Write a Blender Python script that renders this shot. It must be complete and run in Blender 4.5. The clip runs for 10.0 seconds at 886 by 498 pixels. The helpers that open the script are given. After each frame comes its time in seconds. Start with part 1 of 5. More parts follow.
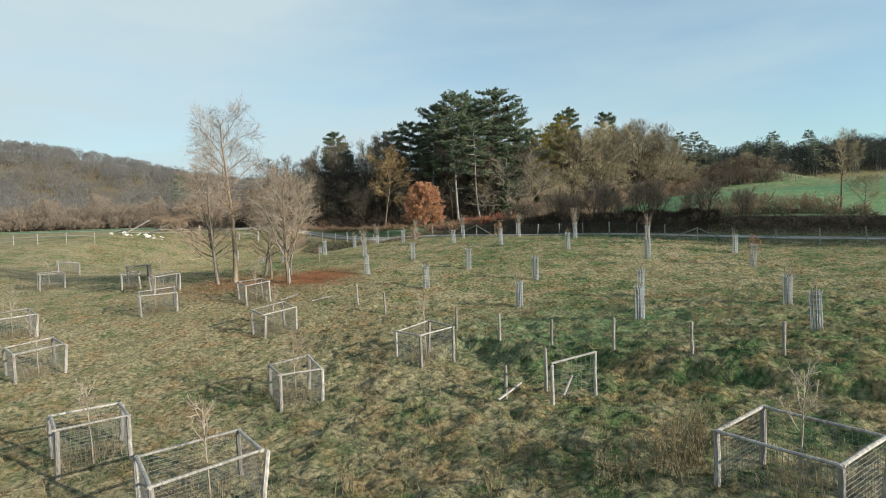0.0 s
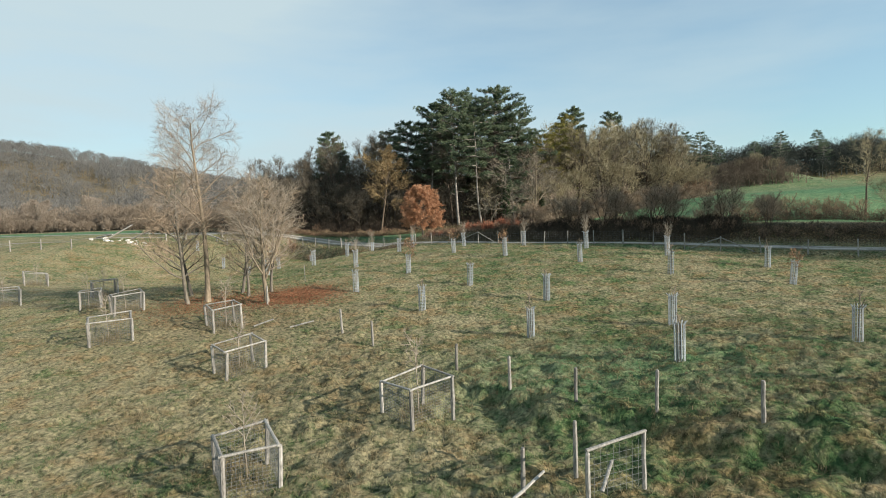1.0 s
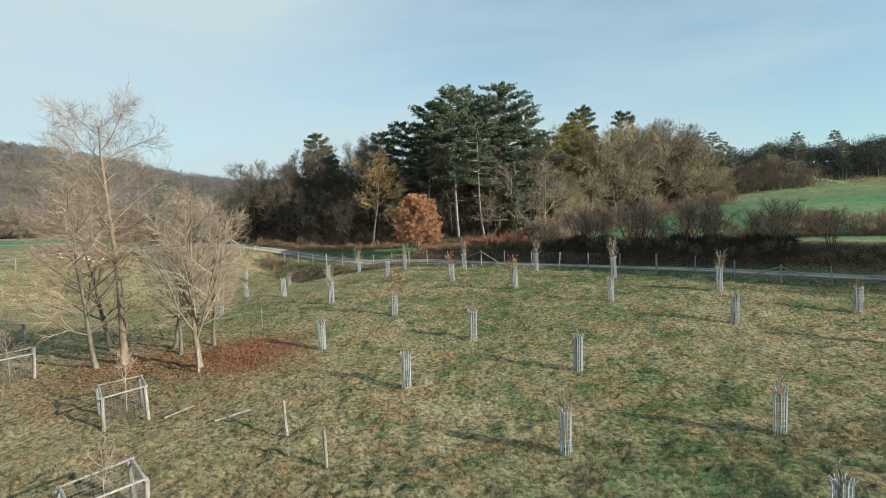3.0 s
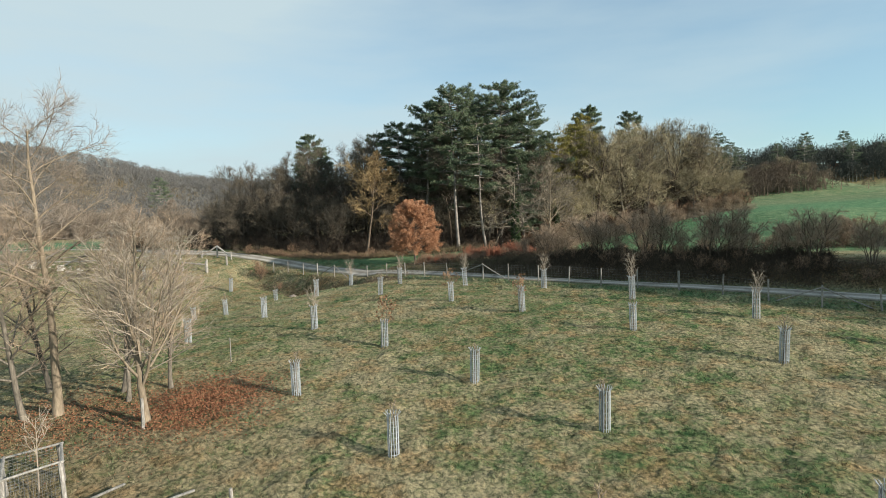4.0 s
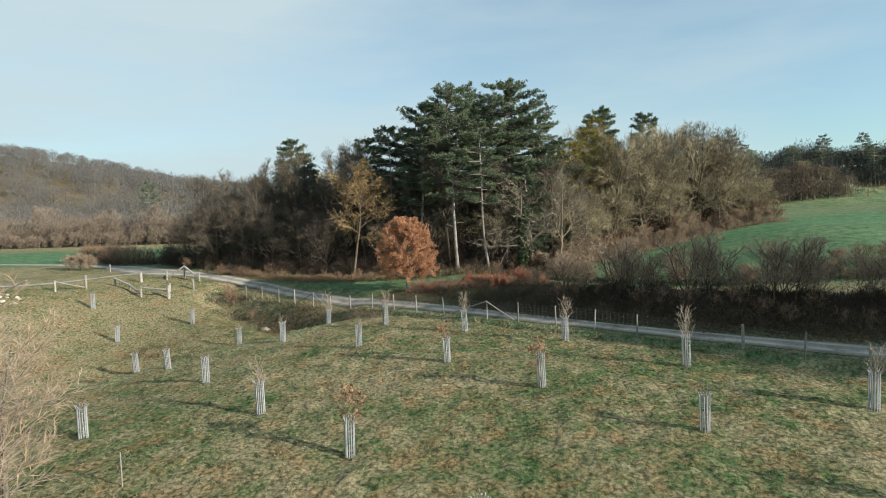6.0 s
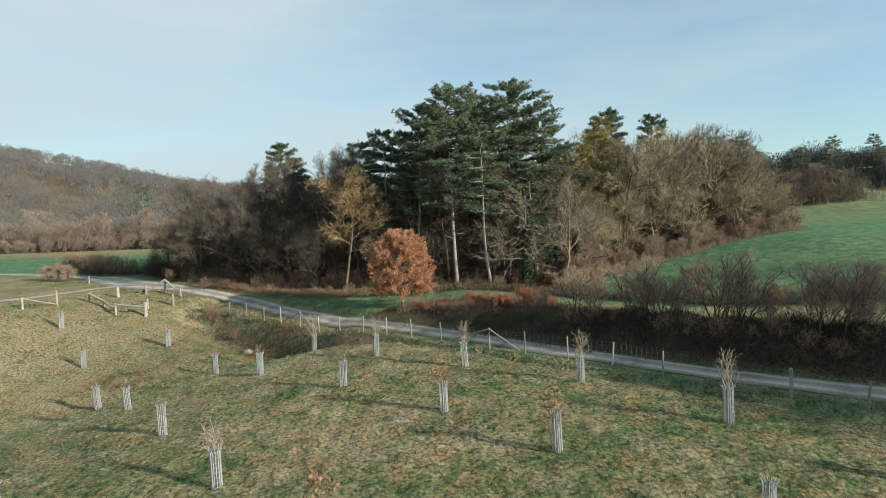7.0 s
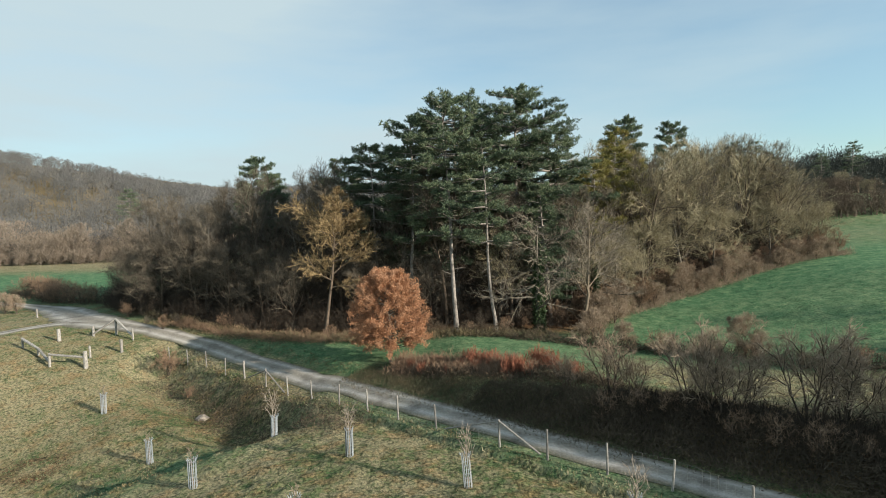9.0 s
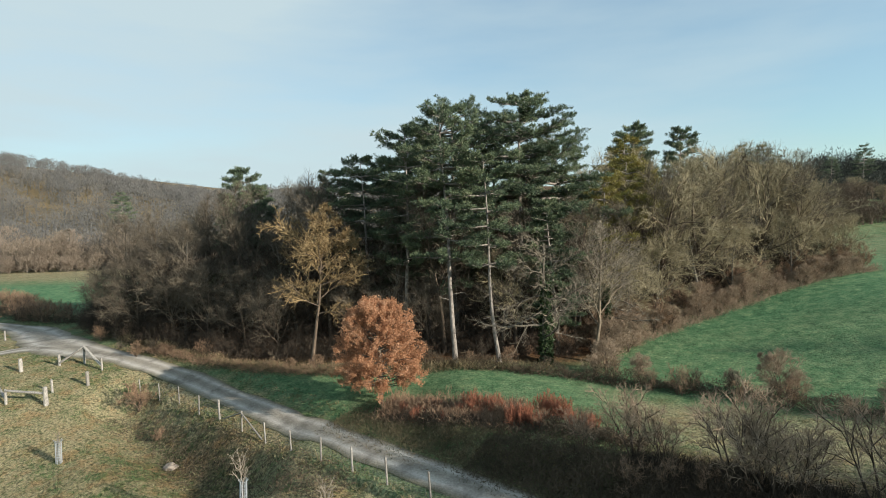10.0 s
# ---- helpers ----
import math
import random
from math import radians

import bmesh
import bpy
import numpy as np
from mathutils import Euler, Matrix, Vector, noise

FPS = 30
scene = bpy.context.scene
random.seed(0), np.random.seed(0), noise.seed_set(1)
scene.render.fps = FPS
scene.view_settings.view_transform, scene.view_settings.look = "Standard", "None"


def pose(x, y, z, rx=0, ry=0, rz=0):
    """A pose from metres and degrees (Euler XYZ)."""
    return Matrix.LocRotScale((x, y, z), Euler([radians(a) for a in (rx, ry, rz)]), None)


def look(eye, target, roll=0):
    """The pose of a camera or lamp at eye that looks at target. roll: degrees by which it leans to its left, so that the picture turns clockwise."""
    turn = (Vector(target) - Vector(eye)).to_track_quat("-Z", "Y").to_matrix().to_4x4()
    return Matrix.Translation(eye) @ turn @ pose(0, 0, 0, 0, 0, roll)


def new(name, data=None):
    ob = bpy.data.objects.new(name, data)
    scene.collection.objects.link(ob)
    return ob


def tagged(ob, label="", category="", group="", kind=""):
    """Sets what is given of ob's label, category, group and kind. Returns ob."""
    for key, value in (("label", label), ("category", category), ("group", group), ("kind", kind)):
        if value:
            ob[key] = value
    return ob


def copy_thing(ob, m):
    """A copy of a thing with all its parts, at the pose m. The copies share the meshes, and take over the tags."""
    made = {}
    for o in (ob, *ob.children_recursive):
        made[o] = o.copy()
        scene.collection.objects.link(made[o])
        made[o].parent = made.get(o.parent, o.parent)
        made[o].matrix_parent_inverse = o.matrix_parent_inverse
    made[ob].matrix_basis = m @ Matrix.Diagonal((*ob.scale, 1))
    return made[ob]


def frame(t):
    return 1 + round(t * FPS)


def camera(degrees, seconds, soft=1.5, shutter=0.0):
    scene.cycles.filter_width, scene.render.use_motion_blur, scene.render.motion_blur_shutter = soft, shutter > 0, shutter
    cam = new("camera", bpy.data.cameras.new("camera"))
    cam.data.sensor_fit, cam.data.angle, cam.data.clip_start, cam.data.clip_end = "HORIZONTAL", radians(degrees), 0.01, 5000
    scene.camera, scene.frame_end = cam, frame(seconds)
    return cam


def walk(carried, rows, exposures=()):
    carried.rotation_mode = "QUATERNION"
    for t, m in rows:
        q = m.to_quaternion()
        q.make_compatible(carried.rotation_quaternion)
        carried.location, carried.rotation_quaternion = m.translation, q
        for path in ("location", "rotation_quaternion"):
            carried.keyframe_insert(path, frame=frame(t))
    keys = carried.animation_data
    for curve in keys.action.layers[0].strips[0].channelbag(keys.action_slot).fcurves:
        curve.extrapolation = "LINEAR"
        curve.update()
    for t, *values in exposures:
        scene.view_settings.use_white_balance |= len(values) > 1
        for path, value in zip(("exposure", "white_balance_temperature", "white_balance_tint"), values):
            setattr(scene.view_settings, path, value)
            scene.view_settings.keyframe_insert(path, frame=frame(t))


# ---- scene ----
cam = camera(76.8, 10.0, 0.9)
METRES, EYE, TILT, LEAN, TURN = 46.0, 6.5, 0.0, 0.0, 0.0
ROWS = [
    (0.0, 0.0, 0.0, 0.0, -0.11, -3.5, 1.84),
    (0.5, 0.0017, 0.0492, 0.0075, -0.1, -3.52, 1.84),
    (1.0, 0.003, 0.0983, 0.015, -0.09, -3.53, 1.81),
    (1.5, 0.0049, 0.147, 0.0236, -0.07, -3.54, 1.81),
    (2.0, 0.0069, 0.1957, 0.0323, -0.05, -3.55, 1.81),
    (2.5, 0.0093, 0.244, 0.0409, -0.03, -3.55, 1.83),
    (4.0, 0.0151, 0.3875, 0.0682, -0.03, -3.58, 1.79),
    (4.5, 0.0168, 0.4357, 0.0778, -0.03, -3.58, 1.79),
    (5.0, 0.0189, 0.484, 0.088, -0.03, -3.59, 1.79),
    (5.5, 0.0214, 0.533, 0.0984, -0.04, -3.59, 1.78),
    (7.0, 0.0288, 0.6777, 0.1334, -0.02, -3.63, 1.82),
    (7.5, 0.0307, 0.7265, 0.1465, -0.03, -3.64, 1.83),
    (8.0, 0.0322, 0.7755, 0.1604, -0.04, -3.62, 1.86),
    (8.5, 0.0344, 0.8246, 0.175, -0.05, -3.61, 1.88),
    (9.0, 0.0356, 0.8736, 0.1908, -0.09, -3.6, 1.86),
    (9.5, 0.0385, 0.9228, 0.2081, -0.08, -3.62, 1.89),
    (10.0, 0.0412, 0.9716, 0.2256, -0.11, -3.66, 1.91),
]
walk(cam, [(t, pose(0, 0, EYE, TILT, LEAN, TURN) @ pose(METRES * x, METRES * y, METRES * z, 90 + pitch, roll, yaw)) for t, x, y, z, yaw, pitch, roll in ROWS], [(0.0, 0.8), (10.0, 0.8)])


# ---- world and sun ----
SUN_AZ, SUN_EL = 118.0, 18.5
world = bpy.data.worlds.new("sky")
scene.world = world
world.use_nodes = True
wn, wl = world.node_tree.nodes, world.node_tree.links
wn.clear()
w_out, w_bg = wn.new("ShaderNodeOutputWorld"), wn.new("ShaderNodeBackground")
sky = wn.new("ShaderNodeTexSky")
sky.sky_type, sky.sun_disc = "NISHITA", False
sky.sun_elevation, sky.sun_rotation = radians(SUN_EL), radians(SUN_AZ)
sky.air_density, sky.dust_density, sky.ozone_density = 1.0, 0.6, 1.6
w_co, w_map = wn.new("ShaderNodeTexCoord"), wn.new("ShaderNodeMapping")
w_map.inputs["Scale"].default_value = (1.1, 1.1, 5.5)
w_noise, w_ramp, w_mix = wn.new("ShaderNodeTexNoise"), wn.new("ShaderNodeValToRGB"), wn.new("ShaderNodeMixRGB")
w_noise.inputs["Scale"].default_value, w_noise.inputs["Detail"].default_value = 1.1, 6
w_ramp.color_ramp.elements[0].position, w_ramp.color_ramp.elements[1].position = 0.36, 0.68
w_ramp.color_ramp.elements[0].color, w_ramp.color_ramp.elements[1].color = (0.36, 0.36, 0.36, 1), (0.95, 0.95, 0.95, 1)
w_mix.inputs["Color2"].default_value = (4.95, 6.08, 6.45, 1)
wl.new(w_co.outputs["Generated"], w_map.inputs["Vector"])
wl.new(w_map.outputs["Vector"], w_noise.inputs["Vector"])
w_sep, w_add = wn.new("ShaderNodeSeparateXYZ"), wn.new("ShaderNodeMath")
w_add.operation = "MULTIPLY_ADD"
w_add.inputs[1].default_value = -0.3
wl.new(w_co.outputs["Generated"], w_sep.inputs["Vector"])
wl.new(w_sep.outputs["X"], w_add.inputs[0])
wl.new(w_noise.outputs["Fac"], w_add.inputs[2])
wl.new(w_add.outputs[0], w_ramp.inputs["Fac"])
wl.new(w_ramp.outputs["Color"], w_mix.inputs["Fac"])
w_tint = wn.new("ShaderNodeMixRGB")
w_tint.blend_type = "MULTIPLY"
w_tint.inputs["Fac"].default_value, w_tint.inputs["Color2"].default_value = 1.0, (1.08, 1.45, 1.5, 1)
wl.new(sky.outputs["Color"], w_tint.inputs["Color1"])
wl.new(w_tint.outputs["Color"], w_mix.inputs["Color1"])
wl.new(w_mix.outputs["Color"], w_bg.inputs["Color"])
w_bg.inputs["Strength"].default_value = 0.068
wl.new(w_bg.outputs["Background"], w_out.inputs["Surface"])

sun_data = bpy.data.lights.new("sun", "SUN")
sun_data.energy, sun_data.angle, sun_data.color = 5.0, radians(0.6), (1.0, 0.89, 0.74)
sun = new("sun", sun_data)
sun_dir = Vector((math.sin(radians(SUN_AZ)) * math.cos(radians(SUN_EL)), math.cos(radians(SUN_AZ)) * math.cos(radians(SUN_EL)), math.sin(radians(SUN_EL))))
sun.matrix_world = look(sun_dir * 100, (0, 0, 0))


# ---- materials ----
def node_mat(name):
    m = bpy.data.materials.new(name)
    m.use_nodes = True
    n = m.node_tree.nodes
    return m, n, m.node_tree.links, n["Principled BSDF"]


def ramp_node(n, stops):
    r = n.new("ShaderNodeValToRGB")
    e = r.color_ramp.elements
    e[0].position, e[0].color = stops[0][0], (*stops[0][1], 1)
    e[1].position, e[1].color = stops[-1][0], (*stops[-1][1], 1)
    for p, c in stops[1:-1]:
        e.new(p).color = (*c, 1)
    return r


def noise_node(n, l, scale, detail=4, vec=None, rough=0.55):
    t = n.new("ShaderNodeTexNoise")
    t.inputs["Scale"].default_value, t.inputs["Detail"].default_value, t.inputs["Roughness"].default_value = scale, detail, rough
    if vec:
        l.new(vec, t.inputs["Vector"])
    return t


def mix_node(n, l, fac, a, b, mode="MIX"):
    m = n.new("ShaderNodeMixRGB")
    m.blend_type = mode
    for v, k in ((fac, "Fac"), (a, "Color1"), (b, "Color2")):
        if isinstance(v, (int, float)):
            m.inputs[k].default_value = v
        elif isinstance(v, tuple):
            m.inputs[k].default_value = (*v, 1)
        else:
            l.new(v, m.inputs[k])
    return m.outputs["Color"]


def surface(name, dark, light, scale=6.0, rough=0.85, bump=0.3, metal=0.0, stretch=(1, 1, 1), vary=0.25, blotch=0.6, island=False):
    """Two scales of mottling between two colours, with relief and a little variation from piece to piece."""
    m, n, l, p = node_mat(name)
    co, mp = n.new("ShaderNodeTexCoord"), n.new("ShaderNodeMapping")
    mp.inputs["Scale"].default_value = stretch
    l.new(co.outputs["Object"], mp.inputs["Vector"])
    fine, wide = noise_node(n, l, scale, 6, mp.outputs["Vector"]), noise_node(n, l, scale * 0.17, 3, mp.outputs["Vector"])
    r = ramp_node(n, [(0.3, dark), (0.7, light)])
    l.new(fine.outputs["Fac"], r.inputs["Fac"])
    shade = ramp_node(n, [(0.35, (1 - blotch * 0.5,) * 3), (0.65, (1, 1, 1))])
    l.new(wide.outputs["Fac"], shade.inputs["Fac"])
    c = mix_node(n, l, 1.0, r.outputs["Color"], shade.outputs["Color"], "MULTIPLY")
    rnd = n.new("ShaderNodeNewGeometry").outputs["Random Per Island"] if island else n.new("ShaderNodeObjectInfo").outputs["Random"]
    tone = ramp_node(n, [(0.0, (1 - vary,) * 3), (1.0, (1 + vary * 0.6,) * 3)])
    l.new(rnd, tone.inputs["Fac"])
    c = mix_node(n, l, 1.0, c, tone.outputs["Color"], "MULTIPLY")
    l.new(c, p.inputs["Base Color"])
    p.inputs["Roughness"].default_value, p.inputs["Metallic"].default_value = rough, metal
    b = n.new("ShaderNodeBump")
    b.inputs["Strength"].default_value, b.inputs["Distance"].default_value = bump, 0.02
    l.new(fine.outputs["Fac"], b.inputs["Height"])
    l.new(b.outputs["Normal"], p.inputs["Normal"])
    return m


def leafy(name, colours, rough=0.6, through_light=0.25, patch=0.35):
    """Leaves, needles and blades: a colour for each small piece, drifting in patches."""
    m, n, l, p = node_mat(name)
    geo, co = n.new("ShaderNodeNewGeometry"), n.new("ShaderNodeTexCoord")
    k = len(colours) - 1
    r = ramp_node(n, [(i / k, c) for i, c in enumerate(colours)])
    wide = noise_node(n, l, patch, 3, geo.outputs["Position"])
    add = n.new("ShaderNodeMath")
    add.operation = "MULTIPLY_ADD"
    l.new(wide.outputs["Fac"], add.inputs[0])
    add.inputs[1].default_value = 1.5
    half = n.new("ShaderNodeMath")
    half.operation = "MULTIPLY_ADD"
    l.new(geo.outputs["Random Per Island"], half.inputs[0])
    half.inputs[1].default_value, half.inputs[2].default_value = 0.7, -0.6
    l.new(half.outputs[0], add.inputs[2])
    l.new(add.outputs[0], r.inputs["Fac"])
    l.new(r.outputs["Color"], p.inputs["Base Color"])
    p.inputs["Roughness"].default_value = rough
    p.inputs["Specular IOR Level"].default_value = 0.25
    tr, mx = n.new("ShaderNodeBsdfTranslucent"), n.new("ShaderNodeMixShader")
    l.new(r.outputs["Color"], tr.inputs["Color"])
    mx.inputs["Fac"].default_value = through_light
    l.new(p.outputs["BSDF"], mx.inputs[1])
    l.new(tr.outputs["BSDF"], mx.inputs[2])
    l.new(mx.outputs["Shader"], n["Material Output"].inputs["Surface"])
    return m


def meadow_tone(n, l, pos, dry=None):
    """Patches of green and of straw-coloured growth, the same for turf and blades; returns value and fine noise."""
    big, mid, fine = noise_node(n, l, 0.09, 4, pos), noise_node(n, l, 0.5, 5, pos, 0.68), noise_node(n, l, 2.4, 5, pos, 0.7)
    total = None
    for t, k in ((big, 0.6), (mid, 1.25), (fine, 0.7)):
        a = n.new("ShaderNodeMath")
        a.operation = "MULTIPLY_ADD"
        l.new(t.outputs["Fac"], a.inputs[0])
        a.inputs[1].default_value = k
        if total:
            l.new(total, a.inputs[2])
        else:
            a.inputs[2].default_value = -0.175
        total = a.outputs[0]
    if dry:
        a = n.new("ShaderNodeMath")
        a.operation = "MULTIPLY_ADD"
        l.new(dry, a.inputs[0])
        a.inputs[1].default_value = 0.5
        l.new(total, a.inputs[2])
        total = a.outputs[0]
    half = n.new("ShaderNodeMath")
    half.operation = "MULTIPLY_ADD"
    l.new(total, half.inputs[0])
    half.inputs[1].default_value, half.inputs[2].default_value = 0.72, -0.295
    own = n.new("ShaderNodeMath")
    own.operation = "MULTIPLY_ADD"
    l.new(turf_cells(n, l, pos, 4.2)[0], own.inputs[0])
    own.inputs[1].default_value = 0.13
    l.new(half.outputs[0], own.inputs[2])
    return own.outputs[0], fine


def turf_cells(n, l, pos, size):
    """Clumps of turf: a random value for each clump, and the distance from its middle."""
    wob = noise_node(n, l, 4.0, 4, pos, 0.7)
    mixed = mix_node(n, l, 0.3, pos, wob.outputs["Color"], "ADD")
    v = n.new("ShaderNodeTexVoronoi")
    v.voronoi_dimensions = "2D"
    v.inputs["Scale"].default_value, v.inputs["Randomness"].default_value = size, 1.0
    l.new(mixed, v.inputs["Vector"])
    sep = n.new("ShaderNodeSeparateColor")
    l.new(v.outputs["Color"], sep.inputs["Color"])
    return sep.outputs["Red"], v.outputs["Distance"]


def dead_clumps(n, l, pos, colour):
    """Rust and ochre clumps of dead growth scattered over a grass colour."""
    where, tint = noise_node(n, l, 0.8, 5, pos, 0.7), noise_node(n, l, 5.0, 4, pos, 0.7)
    much = ramp_node(n, [(0.49, (0, 0, 0)), (0.63, (0.63, 0.63, 0.63))])
    l.new(where.outputs["Fac"], much.inputs["Fac"])
    dead = ramp_node(n, [(0.35, (0.12, 0.08, 0.042)), (0.5, (0.238, 0.157, 0.08)), (0.65, (0.355, 0.252, 0.142))])
    l.new(tint.outputs["Fac"], dead.inputs["Fac"])
    return mix_node(n, l, much.outputs["Color"], colour, dead.outputs["Color"])


MEADOW = [(0.34, (0.033, 0.075, 0.031)), (0.45, (0.068, 0.114, 0.047)), (0.54, (0.118, 0.145, 0.071)), (0.63, (0.18, 0.18, 0.105)), (0.75, (0.252, 0.228, 0.144))]


def blade_material(name):
    """Grass blades that take the tone of the turf they stand in."""
    m, n, l, p = node_mat(name)
    geo = n.new("ShaderNodeNewGeometry")
    tone, fine = meadow_tone(n, l, geo.outputs["Position"])
    a = n.new("ShaderNodeMath")
    a.operation = "MULTIPLY_ADD"
    l.new(geo.outputs["Random Per Island"], a.inputs[0])
    a.inputs[1].default_value = 0.16
    b = n.new("ShaderNodeMath")
    b.operation = "ADD"
    b.inputs[1].default_value = -0.06
    l.new(tone, b.inputs[0])
    l.new(b.outputs[0], a.inputs[2])
    r = ramp_node(n, MEADOW)
    l.new(a.outputs[0], r.inputs["Fac"])
    # blades darken in the gaps between clumps, shade put into their colour
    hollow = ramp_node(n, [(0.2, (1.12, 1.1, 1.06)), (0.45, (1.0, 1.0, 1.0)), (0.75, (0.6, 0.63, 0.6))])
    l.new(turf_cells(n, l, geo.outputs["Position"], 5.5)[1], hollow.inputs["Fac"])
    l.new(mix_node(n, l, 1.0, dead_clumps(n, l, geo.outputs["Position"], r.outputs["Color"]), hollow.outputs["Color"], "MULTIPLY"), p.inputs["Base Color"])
    p.inputs["Roughness"].default_value = 0.7
    p.inputs["Specular IOR Level"].default_value = 0.2
    return m


def ground_material():
    m, n, l, p = node_mat("meadow_ground")
    pos = n.new("ShaderNodeNewGeometry").outputs["Position"]
    zone = n.new("ShaderNodeVertexColor")
    zone.layer_name = "zone"
    sep = n.new("ShaderNodeSeparateColor")
    l.new(zone.outputs["Color"], sep.inputs["Color"])
    grain = noise_node(n, l, 6.5, 6, pos, 0.8)
    tone, fine = meadow_tone(n, l, pos, sep.outputs["Blue"])
    grass = ramp_node(n, MEADOW)
    l.new(tone, grass.inputs["Fac"])
    lush = ramp_node(n, [(0.34, (0.034, 0.098, 0.049)), (0.5, (0.078, 0.17, 0.087)), (0.66, (0.17, 0.252, 0.132))])
    streak = noise_node(n, l, 1.0, 6, pos, 0.8)
    l.new(streak.outputs["Fac"], lush.inputs["Fac"])
    litter = ramp_node(n, [(0.3, (0.04, 0.028, 0.018)), (0.5, (0.1, 0.058, 0.034)), (0.7, (0.19, 0.105, 0.055))])
    l.new(fine.outputs["Fac"], litter.inputs["Fac"])
    c = mix_node(n, l, sep.outputs["Red"], dead_clumps(n, l, pos, grass.outputs["Color"]), lush.outputs["Color"])
    c = mix_node(n, l, sep.outputs["Green"], c, litter.outputs["Color"])
    speck = ramp_node(n, [(0.4, (0.5, 0.52, 0.5)), (0.5, (1.0, 1.0, 1.0)), (0.61, (1.3, 1.26, 1.2))])
    l.new(grain.outputs["Fac"], speck.inputs["Fac"])
    c = mix_node(n, l, 1.0, c, speck.outputs["Color"], "MULTIPLY")
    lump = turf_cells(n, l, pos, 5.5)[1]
    # darker towards clump edges: thatch, and the gaps' shade in the colour
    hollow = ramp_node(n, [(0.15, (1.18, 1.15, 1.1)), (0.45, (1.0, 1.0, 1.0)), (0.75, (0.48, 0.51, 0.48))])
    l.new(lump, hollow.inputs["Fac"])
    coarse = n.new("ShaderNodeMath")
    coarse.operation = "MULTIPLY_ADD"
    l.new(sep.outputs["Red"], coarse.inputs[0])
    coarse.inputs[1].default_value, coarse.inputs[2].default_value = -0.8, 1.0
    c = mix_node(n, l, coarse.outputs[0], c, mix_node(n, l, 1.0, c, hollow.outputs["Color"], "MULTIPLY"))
    l.new(c, p.inputs["Base Color"])
    p.inputs["Roughness"].default_value = 0.95
    p.inputs["Specular IOR Level"].default_value = 0.1
    b = n.new("ShaderNodeBump")
    b.inputs["Strength"].default_value, b.inputs["Distance"].default_value = 0.7, 0.14
    l.new(grain.outputs["Fac"], b.inputs["Height"])
    mound = n.new("ShaderNodeBump")
    mound.invert = True
    mound.inputs["Strength"].default_value, mound.inputs["Distance"].default_value = 0.5, 0.07
    l.new(lump, mound.inputs["Height"])
    l.new(b.outputs["Normal"], mound.inputs["Normal"])
    l.new(mound.outputs["Normal"], p.inputs["Normal"])
    return m


def gravel_material():
    """Pale wheel lines, a browner middle with some grass, earthy edges, and gravel grain."""
    m, n, l, p = node_mat("gravel_track")
    pos = n.new("ShaderNodeNewGeometry").outputs["Position"]
    worn = n.new("ShaderNodeVertexColor")
    worn.layer_name = "wear"
    sep = n.new("ShaderNodeSeparateColor")
    l.new(worn.outputs["Color"], sep.inputs["Color"])
    grain, wide = noise_node(n, l, 9.0, 6, pos, 0.75), noise_node(n, l, 0.55, 4, pos, 0.65)
    middle = ramp_node(n, [(0.35, (0.15, 0.136, 0.11)), (0.55, (0.235, 0.217, 0.187)), (0.7, (0.325, 0.307, 0.272))])
    pale = ramp_node(n, [(0.3, (0.29, 0.277, 0.255)), (0.5, (0.39, 0.372, 0.344)), (0.7, (0.49, 0.472, 0.44))])
    earth = ramp_node(n, [(0.35, (0.06, 0.075, 0.035)), (0.6, (0.16, 0.14, 0.095))])
    for r in (middle, pale, earth):
        l.new(grain.outputs["Fac"], r.inputs["Fac"])
    c = mix_node(n, l, sep.outputs["Red"], middle.outputs["Color"], pale.outputs["Color"])
    c = mix_node(n, l, sep.outputs["Green"], c, earth.outputs["Color"])
    # wide darker and paler areas over the whole gravel
    blotches = ramp_node(n, [(0.36, (0.55, 0.54, 0.53)), (0.5, (0.95, 0.95, 0.95)), (0.65, (1.1, 1.1, 1.08))])
    l.new(wide.outputs["Fac"], blotches.inputs["Fac"])
    l.new(mix_node(n, l, 1.0, c, blotches.outputs["Color"], "MULTIPLY"), p.inputs["Base Color"])
    p.inputs["Roughness"].default_value = 0.95
    b = n.new("ShaderNodeBump")
    b.inputs["Strength"].default_value, b.inputs["Distance"].default_value = 0.6, 0.03
    l.new(grain.outputs["Fac"], b.inputs["Height"])
    l.new(b.outputs["Normal"], p.inputs["Normal"])
    return m


